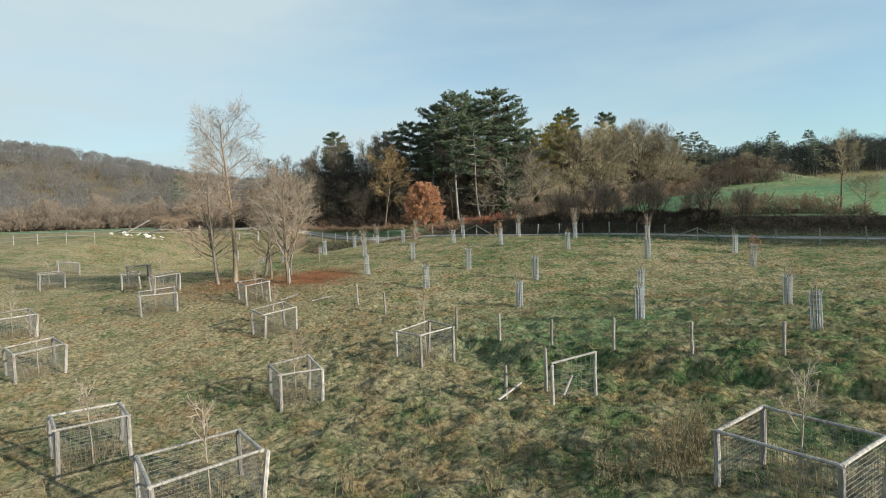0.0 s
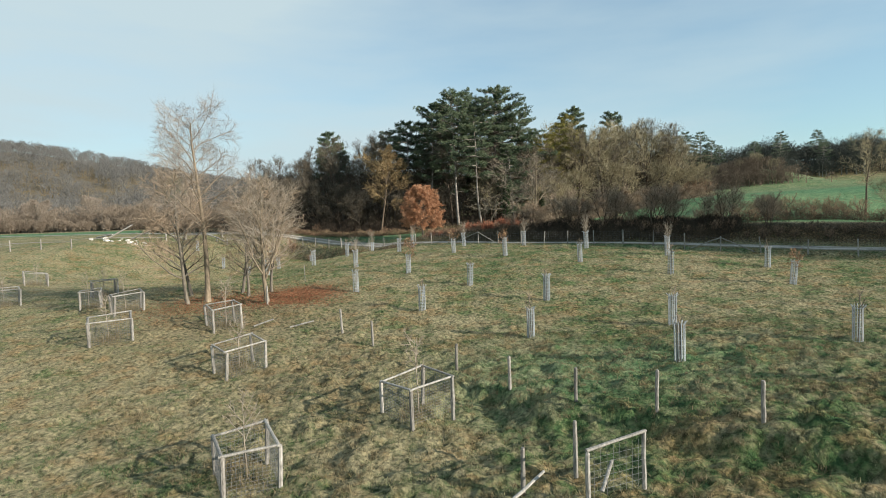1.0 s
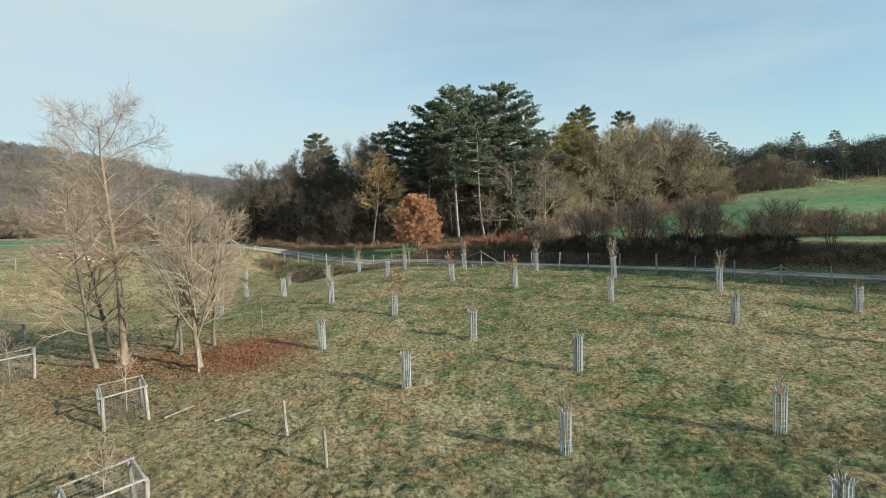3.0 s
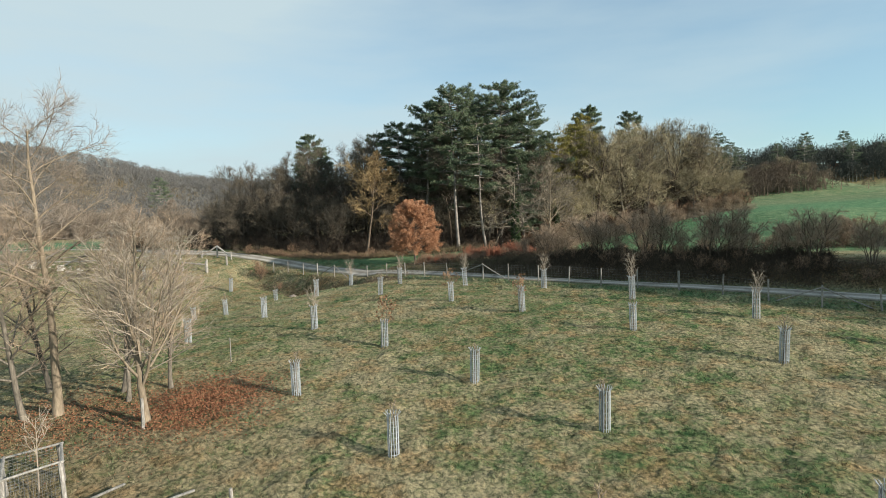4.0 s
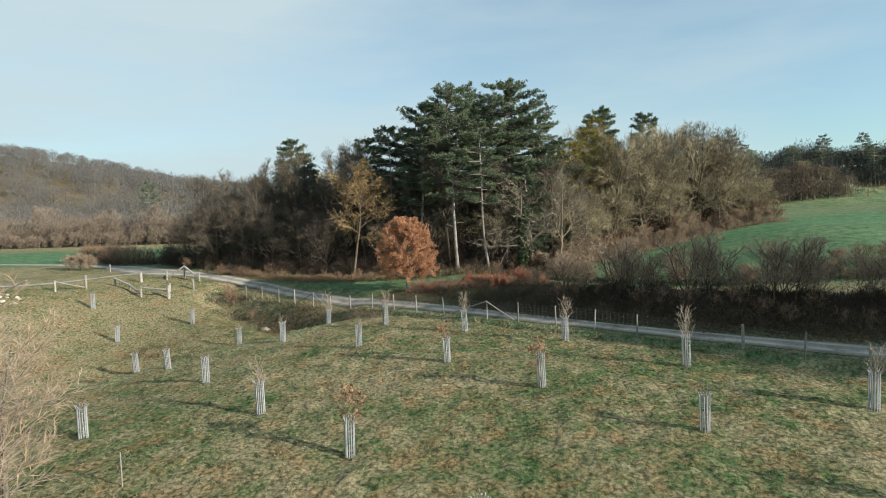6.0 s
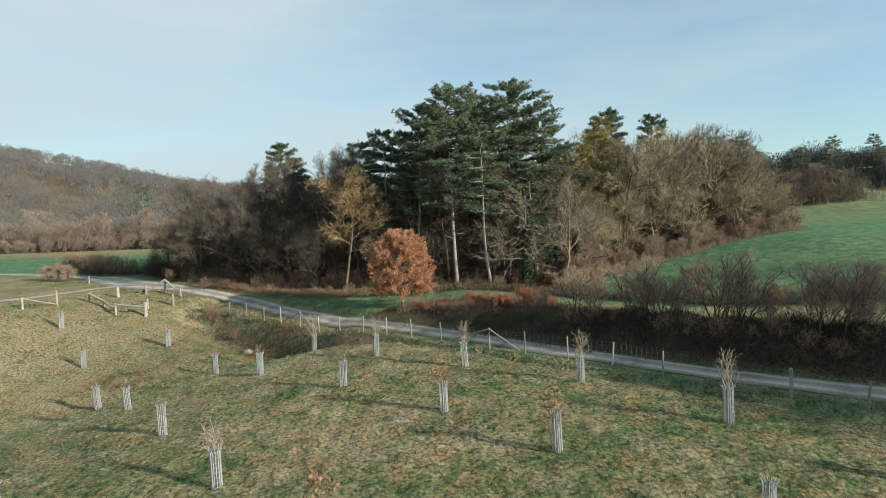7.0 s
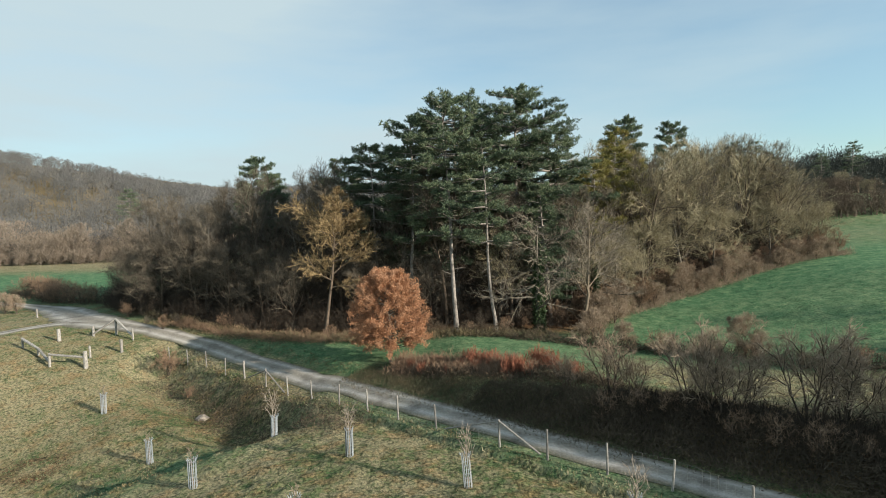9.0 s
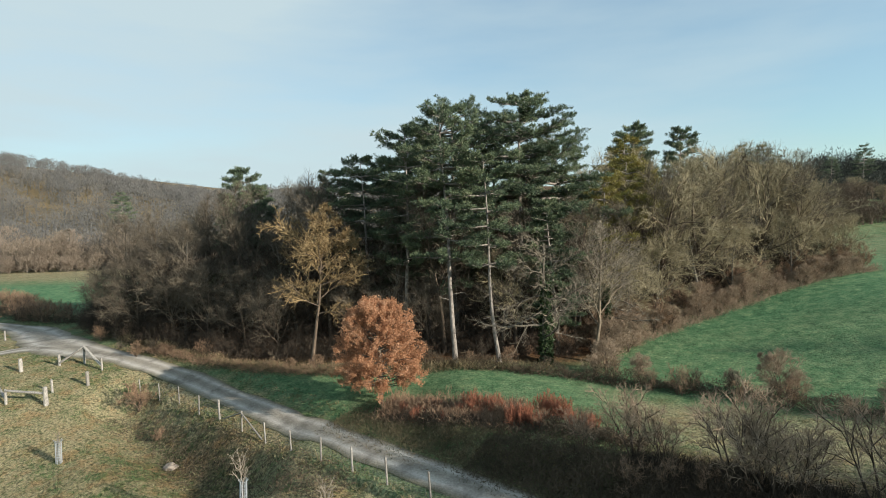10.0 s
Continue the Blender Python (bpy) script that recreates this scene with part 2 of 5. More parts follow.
def twiggy(name, colours):
    """Leafless woods far off: each crown with a tone of its own, mottled and rough with twigs."""
    m, n, l, p = node_mat(name)
    geo = n.new("ShaderNodeNewGeometry")
    fine, mid = noise_node(n, l, 1.6, 6, geo.outputs["Position"], 0.75), noise_node(n, l, 0.05, 3, geo.outputs["Position"])
    total = None
    for v, k in ((fine.outputs["Fac"], 0.8), (mid.outputs["Fac"], 0.5), (geo.outputs["Random Per Island"], 0.35)):
        a = n.new("ShaderNodeMath")
        a.operation = "MULTIPLY_ADD"
        l.new(v, a.inputs[0])
        a.inputs[1].default_value = k
        if total:
            l.new(total, a.inputs[2])
        else:
            a.inputs[2].default_value = -0.32
        total = a.outputs[0]
    r = ramp_node(n, [(i / (len(colours) - 1) * 0.7 + 0.15, c) for i, c in enumerate(colours)])
    l.new(total, r.inputs["Fac"])
    l.new(r.outputs["Color"], p.inputs["Base Color"])
    p.inputs["Roughness"].default_value, p.inputs["Specular IOR Level"].default_value = 0.95, 0.1
    b = n.new("ShaderNodeBump")
    b.inputs["Strength"].default_value, b.inputs["Distance"].default_value = 0.6, 0.5
    l.new(fine.outputs["Fac"], b.inputs["Height"])
    l.new(b.outputs["Normal"], p.inputs["Normal"])
    return m


GROUND = ground_material()
GRAVEL = gravel_material()
POST_WOOD = surface("weathered_post_wood", (0.12, 0.112, 0.1), (0.34, 0.325, 0.3), 14, 0.85, 0.5, stretch=(3, 3, 0.5))
PALE_WOOD = surface("pale_peeled_wood", (0.17, 0.163, 0.148), (0.42, 0.405, 0.378), 10, 0.8, 0.4, stretch=(2, 2, 0.6))
WIRE = surface("galvanised_wire", (0.27, 0.31, 0.345), (0.41, 0.455, 0.49), 20, 0.55, 0.1, vary=0.04, blotch=0.3)
DULL_WIRE = surface("dull_grey_wire", (0.16, 0.165, 0.165), (0.28, 0.285, 0.285), 20, 0.6, 0.1, metal=0.3, vary=0.1, blotch=0.3)
BROWN_ROCK = surface("weathered_stone", (0.2, 0.17, 0.14), (0.38, 0.33, 0.28), 5, 0.9, 0.6)
ROCK = surface("limestone", (0.4, 0.38, 0.34), (0.68, 0.66, 0.61), 5, 0.9, 0.6)
BARK_BROWN = surface("brown_bark", (0.06, 0.045, 0.034), (0.17, 0.13, 0.095), 7, 0.95, 0.8, stretch=(2, 2, 0.5))
BARK_GREY = surface("grey_bark", (0.08, 0.071, 0.058), (0.205, 0.183, 0.15), 7, 0.95, 0.8, stretch=(2, 2, 0.5))
BARK_PALE = surface("pale_bark", (0.15, 0.12, 0.085), (0.33, 0.27, 0.195), 7, 0.9, 0.6, stretch=(2, 2, 0.5))
BARK_PINE = surface("pine_bark", (0.12, 0.105, 0.092), (0.44, 0.405, 0.37), 5, 0.95, 0.9, stretch=(2, 2, 0.6))
# brown twigs twice: a sunlit tone, then one with shade in the colour
TWIG_SUNLIT = surface("sunlit_brown_twigs", (0.22, 0.188, 0.115), (0.43, 0.375, 0.24), 3, 0.9, 0.1, vary=0.35, island=True)
TWIG_SHADED = surface("shaded_brown_twigs", (0.075, 0.063, 0.047), (0.185, 0.158, 0.118), 3, 0.9, 0.1, vary=0.35, island=True)
TWIG_HAZE = surface("valley_twigs", (0.19, 0.155, 0.122), (0.33, 0.28, 0.23), 3, 0.9, 0.1, vary=0.3, island=True)
TWIG_GREY = surface("grey_twigs", (0.16, 0.138, 0.108), (0.32, 0.28, 0.22), 3, 0.9, 0.1, vary=0.35, island=True)
TWIG_BUSH = surface("bush_twigs", (0.25, 0.188, 0.132), (0.46, 0.358, 0.26), 3, 0.9, 0.1, vary=0.35, island=True)
TWIG_PALE = surface("pale_sapling_twigs", (0.22, 0.185, 0.145), (0.4, 0.345, 0.28), 3, 0.8, 0.1, vary=0.2, island=True)
TWIG_RUST = surface("rust_twigs", (0.19, 0.122, 0.078), (0.37, 0.25, 0.165), 3, 0.9, 0.1, vary=0.35, island=True)
TWIG_GOLD = surface("lichen_gold_twigs", (0.17, 0.122, 0.058), (0.335, 0.242, 0.125), 3, 0.9, 0.1, vary=0.35, island=True)
TWIG_RED = surface("red_dogwood_twigs", (0.22, 0.075, 0.045), (0.4, 0.16, 0.088), 3, 0.8, 0.1, vary=0.35, island=True)
NEEDLES = leafy("dark_pine_needles", [(0.03, 0.053, 0.037), (0.072, 0.108, 0.069), (0.13, 0.17, 0.1), (0.195, 0.23, 0.132)], 0.6, 0.15)
NEEDLES_YELLOW = leafy("yellow_green_needles", [(0.08, 0.095, 0.03), (0.19, 0.175, 0.05), (0.31, 0.26, 0.08)], 0.6, 0.2)
COPPER = leafy("copper_leaves", [(0.21, 0.1, 0.052), (0.36, 0.182, 0.098), (0.48, 0.266, 0.156), (0.56, 0.352, 0.228)], 0.6, 0.3, 0.8)
DRY_LEAVES = leafy("dry_brown_leaves", [(0.14, 0.08, 0.045), (0.24, 0.145, 0.085), (0.34, 0.22, 0.135)], 0.7, 0.25, 0.8)
RED_LITTER = leafy("fallen_red_leaves", [(0.13, 0.055, 0.03), (0.21, 0.095, 0.051), (0.3, 0.15, 0.085)], 0.7, 0.1, 0.7)
GRASS = blade_material("winter_grass")
STRAW = leafy("dry_straw_grass", [(0.12, 0.1, 0.056), (0.195, 0.162, 0.095), (0.3, 0.25, 0.16)], 0.8, 0.2, 0.6)
IVY = leafy("ivy_leaves", [(0.012, 0.028, 0.012), (0.03, 0.055, 0.02), (0.05, 0.08, 0.03)], 0.5, 0.1, 0.8)
# winter grey of bare woods, with distance haze put into the colour
HAZED_WOOD = twiggy("hazed_winter_wood", [(0.068, 0.072, 0.075), (0.105, 0.108, 0.11), (0.14, 0.14, 0.137), (0.185, 0.178, 0.167)])
SCRUB = twiggy("mound_scrub", [(0.07, 0.055, 0.042), (0.115, 0.092, 0.07), (0.16, 0.13, 0.1), (0.21, 0.172, 0.135)])
DARK_WOOD = twiggy("dark_ridge_wood", [(0.03, 0.037, 0.035), (0.05, 0.058, 0.052), (0.072, 0.079, 0.07), (0.105, 0.106, 0.092)])
VALLEY_WOOD = twiggy("valley_winter_wood", [(0.11, 0.088, 0.07), (0.165, 0.135, 0.106), (0.215, 0.178, 0.142), (0.27, 0.228, 0.185)])
# shade inside wood and hedge is put into this dark twig colour
SHADE_TWIG = surface("shade_dark_twigs", (0.034, 0.026, 0.019), (0.085, 0.064, 0.045), 3, 0.95, 0.1, vary=0.4, island=True)
WEEDS = leafy("verge_weeds", [(0.05, 0.056, 0.03), (0.085, 0.078, 0.045), (0.14, 0.11, 0.07)], 0.8, 0.1, 0.6)
BRAMBLE = leafy("bramble_leaves", [(0.05, 0.041, 0.029), (0.085, 0.067, 0.047), (0.135, 0.106, 0.073)], 0.8, 0.1, 0.6)


# ---- terrain ----
RELIEF = [
    [0.02, 0.39, -0.43, -0.31, 0.29, -0.22, 0.0],
    [-0.26, 0.13, -0.95, -0.62, 0.46, -0.08, -0.02],
    [-0.27, -1.1, 0.25, -0.3, -0.5, -0.06, 0.18],
    [0.17, 0.26, -0.11, 0.1, 0.79, -0.07, 0.27],
    [-0.38, -2.73, 0.14, 0.1, 0.04, 0.29, 0.21],
    [2.02, -1.43, -1.22, 0.36, -0.48, 0.12, 1.5],
    [-0.73, 0.98, 0.0, 0.53, 0.02, -0.74, 0.58],
]
TRACK = np.array([(-110, 132), (-62, 116), (-52, 111.5), (-44.5, 107.3), (-39, 101.5), (-34, 97.2), (-27, 94.3), (-19.5, 90.4), (-12.2, 84.7), (-4.9, 77.7), (0.1, 72.8), (2.7, 70.7), (11.3, 63), (15.5, 59.3), (19.3, 56.9), (25.2, 54), (35, 49.5), (60, 39), (110, 20)], float)

BRANCH = np.array([(-34, 97), (-39, 99), (-42, 96), (-43, 91), (-44.5, 87.2), (-48.5, 85.2), (-56, 84), (-75, 82), (-110, 80)], float)


def step(a, b, v):
    q = np.clip((v - a) / (b - a), 0, 1)
    return q * q * (3 - 2 * q)


def height(x, y):
    """Height of the land, metres."""
    x, y = np.asarray(x, float), np.asarray(y, float)
    z = 1.0 + 0.04 * np.clip(y, 0, 110) + np.clip(0.09 * (np.minimum(x, 45) - 12) + 0.035 * np.clip(x - 45, 0, 200) + 0.02 * (y - 92), 0, 24) * step(70, 95, y) + 9 * step(162, 215, y) * step(30, 75, x)
    for j, row in enumerate(RELIEF):
        for i, a in enumerate(row):
            z = z + a * np.exp(-((x + 45 - 15 * i) ** 2 + (y - 5 - 15 * j) ** 2) / 225.0)
    side = y - np.interp(x, TRACK[:, 0], TRACK[:, 1])
    z = z + (0.6 + 0.7 * step(3, 10, x)) * step(1.9, 4.8, side) * step(24, 9, side) * step(-1, 4, x)
    # the shoulder above the hollow
    s = (x + 15.5) * 0.63 - (y - 69.2) * 0.78 - 1.0 * step(-16, -11, x)
    z = z + (0.16 * np.exp(-((s - 2.6) / 1.3) ** 2) - 0.5 * step(2.6, 0.0, s) * step(-9, -3, s)) * step(-31, -25, x) * step(-6, -10, x)
    # the ditch along the track fence
    s = (x + 16) * 0.69 + (y - 84.3) * 0.72
    u = (x + 16) * 0.72 - (y - 84.3) * 0.69
    z = z - 1.7 * np.exp(-((s + 3.0) / 2.3) ** 2) * step(0.1, -1.3, s) * step(-11, -7, u) * step(17, 8, u)
    # the low bank under the fence
    s = side + 3.35
    z = z - 0.3 * step(-0.05, -0.4, s) * step(-3.2, -0.8, s) * step(-8, -3, x) * step(44, 38, x)
    z = z + 6.0 * np.exp(-(((x - 88) / 17) ** 2) - ((y - 162) / 9) ** 2)
    crest = 24 + 34 * step(-110, -330, x) * 1.0 - 6 * step(-60, 40, x)
    return z + (crest - 1) * step(205, 400, y) * (1 - step(20, 110, x))


def track_distance(x, y):
    x, y = np.asarray(x, float), np.asarray(y, float)
    best = np.full(x.shape, 1e9)
    for a, b in [*zip(TRACK[:-1], TRACK[1:]), *zip(BRANCH[:-1], BRANCH[1:])]:
        d = b - a
        s = np.clip(((x - a[0]) * d[0] + (y - a[1]) * d[1]) / (d @ d), 0, 1)
        best = np.minimum(best, np.hypot(x - a[0] - s * d[0], y - a[1] - s * d[1]))
    return best


def at(x, y):
    return float(height(x, y))


def make_mesh(name, verts, faces, material, smooth=False):
    """A mesh from arrays of vertices and of equal-sided faces (one array, or a list of arrays)."""
    me = bpy.data.meshes.new(name)
    groups = faces if isinstance(faces, list) else [faces]
    groups = [np.asarray(f, np.int32) for f in groups if len(f)]
    verts = np.asarray(verts, np.float32)
    me.vertices.add(len(verts))
    me.vertices.foreach_set("co", verts.ravel())
    loops = np.concatenate([f.ravel() for f in groups])
    counts = np.concatenate([np.full(len(f), f.shape[1], np.int32) for f in groups])
    me.loops.add(len(loops))
    me.loops.foreach_set("vertex_index", loops)
    me.polygons.add(len(counts))
    me.polygons.foreach_set("loop_start", np.concatenate([[0], np.cumsum(counts)[:-1]]).astype(np.int32))
    me.polygons.foreach_set("use_smooth", np.full(len(counts), smooth))
    me.update(calc_edges=True)
    me.materials.append(material)
    return me


def mesh_part(name, me, parent, label=""):
    ob = new(name, me)
    ob.parent = parent
    return tagged(ob, label)


def part(name, bm, material, parent, label="", smooth=False):
    me = bpy.data.meshes.new(name)
    bm.to_mesh(me)
    bm.free()
    for f in me.polygons:
        f.use_smooth = smooth
    me.materials.append(material)
    return mesh_part(name, me, parent, label)


def thing(name, m, label, category, group=""):
    ob = new(name)
    ob.empty_display_size = 0.2
    ob.matrix_basis = m
    return tagged(ob, label, category, group)


def axis_lines(a, b, fine, reach):
    mid = list(np.arange(a, b + 0.01, fine))
    lo, hi, d = [], [], fine
    x = a
    while x > -reach:
        d *= 1.1
        x -= d
        lo.append(x)
    d, x = fine, b
    while x < reach:
        d *= 1.1
        x += d
        hi.append(x)
    return np.array(lo[::-1] + mid + hi)


def bumps(x, y, scale, size):
    return np.array([size * noise.fractal((px / scale, py / scale, 3.1), 1.0, 2.0, 3) for px, py in zip(x.ravel(), y.ravel())]).reshape(x.shape)


def tussocks(x, y):
    """Rounded clumps of turf with narrow gaps between them."""
    a = np.array([abs(noise.noise((px / 0.95, py / 0.95, 7.0))) * 0.17 + abs(noise.noise((px / 0.45, py / 0.45, 2.0))) * 0.17 for px, py in zip(x.ravel(), y.ravel())])
    return a.reshape(x.shape) - 0.06


TURF = {}


def turf(x, y):
    """Height of the built ground, with its clumps."""
    gx, gy, z = TURF["x"], TURF["y"], TURF["z"]
    i, j = np.clip(np.searchsorted(gx, x) - 1, 0, len(gx) - 2), np.clip(np.searchsorted(gy, y) - 1, 0, len(gy) - 2)
    u, v = (x - gx[i]) / (gx[i + 1] - gx[i]), (y - gy[j]) / (gy[j + 1] - gy[j])
    return (z[j, i] * (1 - u) + z[j, i + 1] * u) * (1 - v) + (z[j + 1, i] * (1 - u) + z[j + 1, i + 1] * u) * v


def forest_mask(x, y):
    edge = np.interp(x, [-60, -36, -26, -10, 3, 14, 20, 27, 38, 50, 58, 66], [125, 103, 94.5, 90, 87, 88, 94.5, 98.5, 103.5, 107, 109, 150])
    return step(-1.0, 2.5, y - edge) * (1 - step(150, 175, y)) * (1 - step(49, 53, x)) * step(-44, -38, x)


def build_ground():
    gx, gy = axis_lines(-22, 23, 0.2, 1500), axis_lines(6, 72, 0.2, 1500)
    x, y = np.meshgrid(gx, gy)
    near = step(70, 40, np.abs(x)) * step(130, 100, y)
    road = step(1.7, 3.2, track_distance(x, y))
    rough = 0.8 + 0.8 * step(-9, -3, x) * step(31, 24, y) + 0.5 * np.exp(-((x + 4.5) ** 2 + (y - 28) ** 2) / 40)
    rough = rough * step(34, 24, np.abs(x)) * step(90, 70, y)
    z = height(x, y) + (tussocks(x, y) * rough + bumps(x, y, 2.4, 0.09) + bumps(x, y, 9.0, 0.1)) * near * road - 0.10 * (1 - road)
    # the eroded bank below the old fence
    s = (x - 2.3) * 0.64 + (y - 23.4) * 0.77
    s = s + bumps(x, y, 1.6, 0.9) * near
    z -= 0.5 * step(0.0, -0.6, s) * step(-7, -2.0, s) * step(-1.5, 1, x) * step(22, 15, x)
    TURF.update(x=gx, y=gy, z=z)
    nx, ny = len(gx), len(gy)
    i = np.arange(nx * ny).reshape(ny, nx)
    faces = np.stack([i[:-1, :-1], i[:-1, 1:], i[1:, 1:], i[1:, :-1]], -1).reshape(-1, 4)
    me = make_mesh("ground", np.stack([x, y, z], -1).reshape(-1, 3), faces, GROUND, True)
    side = y - np.interp(x, TRACK[:, 0], TRACK[:, 1])
    strip = step(10, 16, x) * step(24, 18, side) * step(1.5, 3, side)
    lush = step(1.2, 2.6, side) * step(75, 60, side) * (0.85 - 0.75 * strip)
    lush = lush * step(-60, -36, x)
    lush = np.maximum(lush, step(110, 116, y) * step(168, 150, y) * step(-36, -42, x))
    lush = np.maximum(lush, (1 - 0.45 * step(108, 125, y)) * step(88, 95, y) * step(13, 18, x) * step(182, 172, y))
    lush = np.maximum(lush, 0.55 * np.exp(-((x - 6) ** 2 / 60 + (y - 25) ** 2 / 12)))
    s = (x + 15.5) * 0.63 - (y - 69.2) * 0.78 - 1.0 * step(-16, -11, x)
    lush = np.maximum(lush, 0.85 * np.exp(-((s - 0.6) / 2.4) ** 2) * step(-32, -25, x) * step(-6, -11, x))
    ragged = 1 + bumps(x, y, 2.2, 0.55) * near
    litter = np.exp(-((((x + 9.4) / 2.6) ** 2 + ((y - 40.2) / 2.7) ** 2) * ragged) ** 1.3) * 0.62
    litter = np.maximum(litter, 0.5 * np.exp(-((((x + 14.5) / 3.6) ** 2 + ((y - 39.2) / 2.6) ** 2) * ragged) ** 2))
    litter = np.maximum(litter, 0.75 * np.exp(-((np.hypot((x + 23.2) / 2.3, (y - 72.6) / 1.9) - 0.6) / 0.35) ** 2) * np.clip(ragged, 0, 1.3))
    litter = np.maximum(litter, forest_mask(x, y))
    litter = np.maximum(litter, 0.55 * step(192, 200, y) * step(60, 20, x))
    litter = np.maximum(litter, 0.9 * step(176, 186, y) * step(40, 55, x))
    litter = np.maximum(litter, 0.22 * np.exp(-(((x + 4.5) / 4.5) ** 2 + ((y - 26.5) / 4.5) ** 2) * ragged))
    litter = np.maximum(litter, 0.6 * np.exp(-(((x + 14.5) / 5.5) ** 2 + ((y - 80) / 3) ** 2) * ragged))
    litter = np.maximum(litter, 0.75 * step(1.8, 3.2, side) * step(11, 8.5, side) * step(5, 15, x))
    litter = np.maximum(litter, 0.7 * np.exp(-(((x - 3.4) * 0.47 + (y - 78.7) * 0.88) / 1.6) ** 2) * step(-2.5, 0, x) * step(13, 9, x))
    verge = step(1.6, 2.6, side) * step(8.2, 5.5, side + bumps(x, y, 1.8, 1.2) * near) * step(-6, 0, x) * step(16, 11, x)
    litter = np.maximum(litter, verge * (0.42 + bumps(x, y, 1.1, 0.5) * near))
    lush = lush * (1 - 0.6 * verge)
    lush = np.maximum(lush, 0.55 * step(-4.4, -3, side + bumps(x, y, 1.5, 0.8) * near) * step(-1.2, -1.8, side) * step(-9, -4, x) * step(30, 24, x))
    litter = np.maximum(litter, 0.34 * np.exp(-(((x + 11) / 6.5) ** 2 + ((y - 36) / 5.5) ** 2) * ragged))
    dry = np.exp(-((x + 28) ** 2 / 150 + (y - 81) ** 2 / 150)) * 0.25 + 0.1 * step(-14, -26, x) * step(150, 120, y) + 0.3 * np.exp(-((x + 14) ** 2 / 160 + (y - 24) ** 2 / 160)) - 0.15 * np.exp(-((x - 7) ** 2 / 60 + (y - 15) ** 2 / 60)) + 0.6 * strip + 0.4 * np.exp(-(((x + 4.5) / 4.5) ** 2 + ((y - 26.5) / 4.5) ** 2)) + 0.12 * step(8, -6, x) * step(75, 50, y) - 0.12 * step(1, 9, x) * step(38, 26, y) - 0.22 * np.exp(-((x - 8) ** 2 / 110 + (y - 57) ** 2 / 110)) + 0.45 * step(160, 180, y) * step(-36, -45, x)
    zone = me.color_attributes.new("zone", "FLOAT_COLOR", "POINT")
    zone.data.foreach_set("color", np.stack([lush, litter, np.clip(dry + 0.15, 0, 1), np.ones_like(x)], -1).astype(np.float32).ravel())
    tagged(new("ground", me), "rolling winter meadow with green and straw-coloured grass", "ground", kind="structure")


def build_track(name, label, line_ends, wide, flare, lift):
    seg = []
    for a, b in zip(line_ends[:-1], line_ends[1:]):
        k = max(2, int(np.hypot(*(b - a)) / 1.2))
        seg += [a + (b - a) * i / k for i in range(k)]
    c = np.array(seg)
    for _ in range(3):
        c[1:-1] = (c[:-2] + 2 * c[1:-1] + c[2:]) / 4
    t = np.gradient(c, axis=0)
    nrm = np.stack([-t[:, 1], t[:, 0]], 1) / np.linalg.norm(t, axis=1)[:, None]
    verts, wear, cols = [], [], 13
    for k, (p, q) in enumerate(zip(c, nrm)):
        half = wide + flare * float(step(-27, -36, p[0]) * step(-52, -42, p[0])) + 0.25 * noise.noise((p[0] * 0.3, p[1] * 0.3, 1))
        for j in range(cols):
            u = 2 * j / (cols - 1) - 1
            x, y = p + q * u * (half + 0.22 * abs(u) * noise.noise((p[0] * 1.3, p[1] * 1.3, 4 + u)))
            line = math.exp(-((abs(u) - 0.5) / 0.2) ** 2)
            verts.append((x, y, at(x, y) + lift - 0.1 * abs(u) ** 4 - 0.04 * line + 0.015 * noise.noise((x * 2, y * 2, 0))))
            wear.append((line, abs(u) ** 5, 0.0, 1.0))
    i = np.arange(len(c) * cols).reshape(len(c), cols)
    faces = np.stack([i[:-1, :-1], i[:-1, 1:], i[1:, 1:], i[1:, :-1]], -1).reshape(-1, 4)
    me = make_mesh(name, verts, faces if line_ends[0][0] > line_ends[-1][0] else faces[:, ::-1], GRAVEL, True)
    me.color_attributes.new("wear", "FLOAT_COLOR", "POINT").data.foreach_set("color", np.array(wear, np.float32).ravel())
    tagged(new(name, me), label, "track", kind="structure")


build_ground()
build_track("road", "pale gravel farm track with worn wheel ruts", TRACK, 1.15, 1.3, 0.03)
build_track("side_path", "narrow pale gravel path branching off the track", BRANCH, 0.95, 0.2, 0.02)


# ---- trees ----
def unit(v):
    return v / (np.linalg.norm(v) + 1e-9)


def limb(rng, start, way, length, r0, r1, segs, wander, lift):
    """A wandering limb: its points and radii."""
    pts, w = [np.array(start, float)], unit(np.array(way, float))
    for _ in range(segs):
        w = unit(w + rng.normal(0, wander, 3) + np.array((0, 0, lift)))
        pts.append(pts[-1] + w * length / segs)
    return np.array(pts), np.linspace(r0, r1, segs + 1)


def side_way(rng, w, angle, turn):
    """A direction that leaves w at an angle (degrees), turned about it."""
    a = unit(np.cross(w, (0.3, 0.2, 1.0) if abs(w[2]) < 0.9 else (1.0, 0.2, 0)))
    b = np.cross(w, a)
    s, c = math.sin(radians(angle)), math.cos(radians(angle))
    return unit(w * c + (a * math.cos(turn) + b * math.sin(turn)) * s)


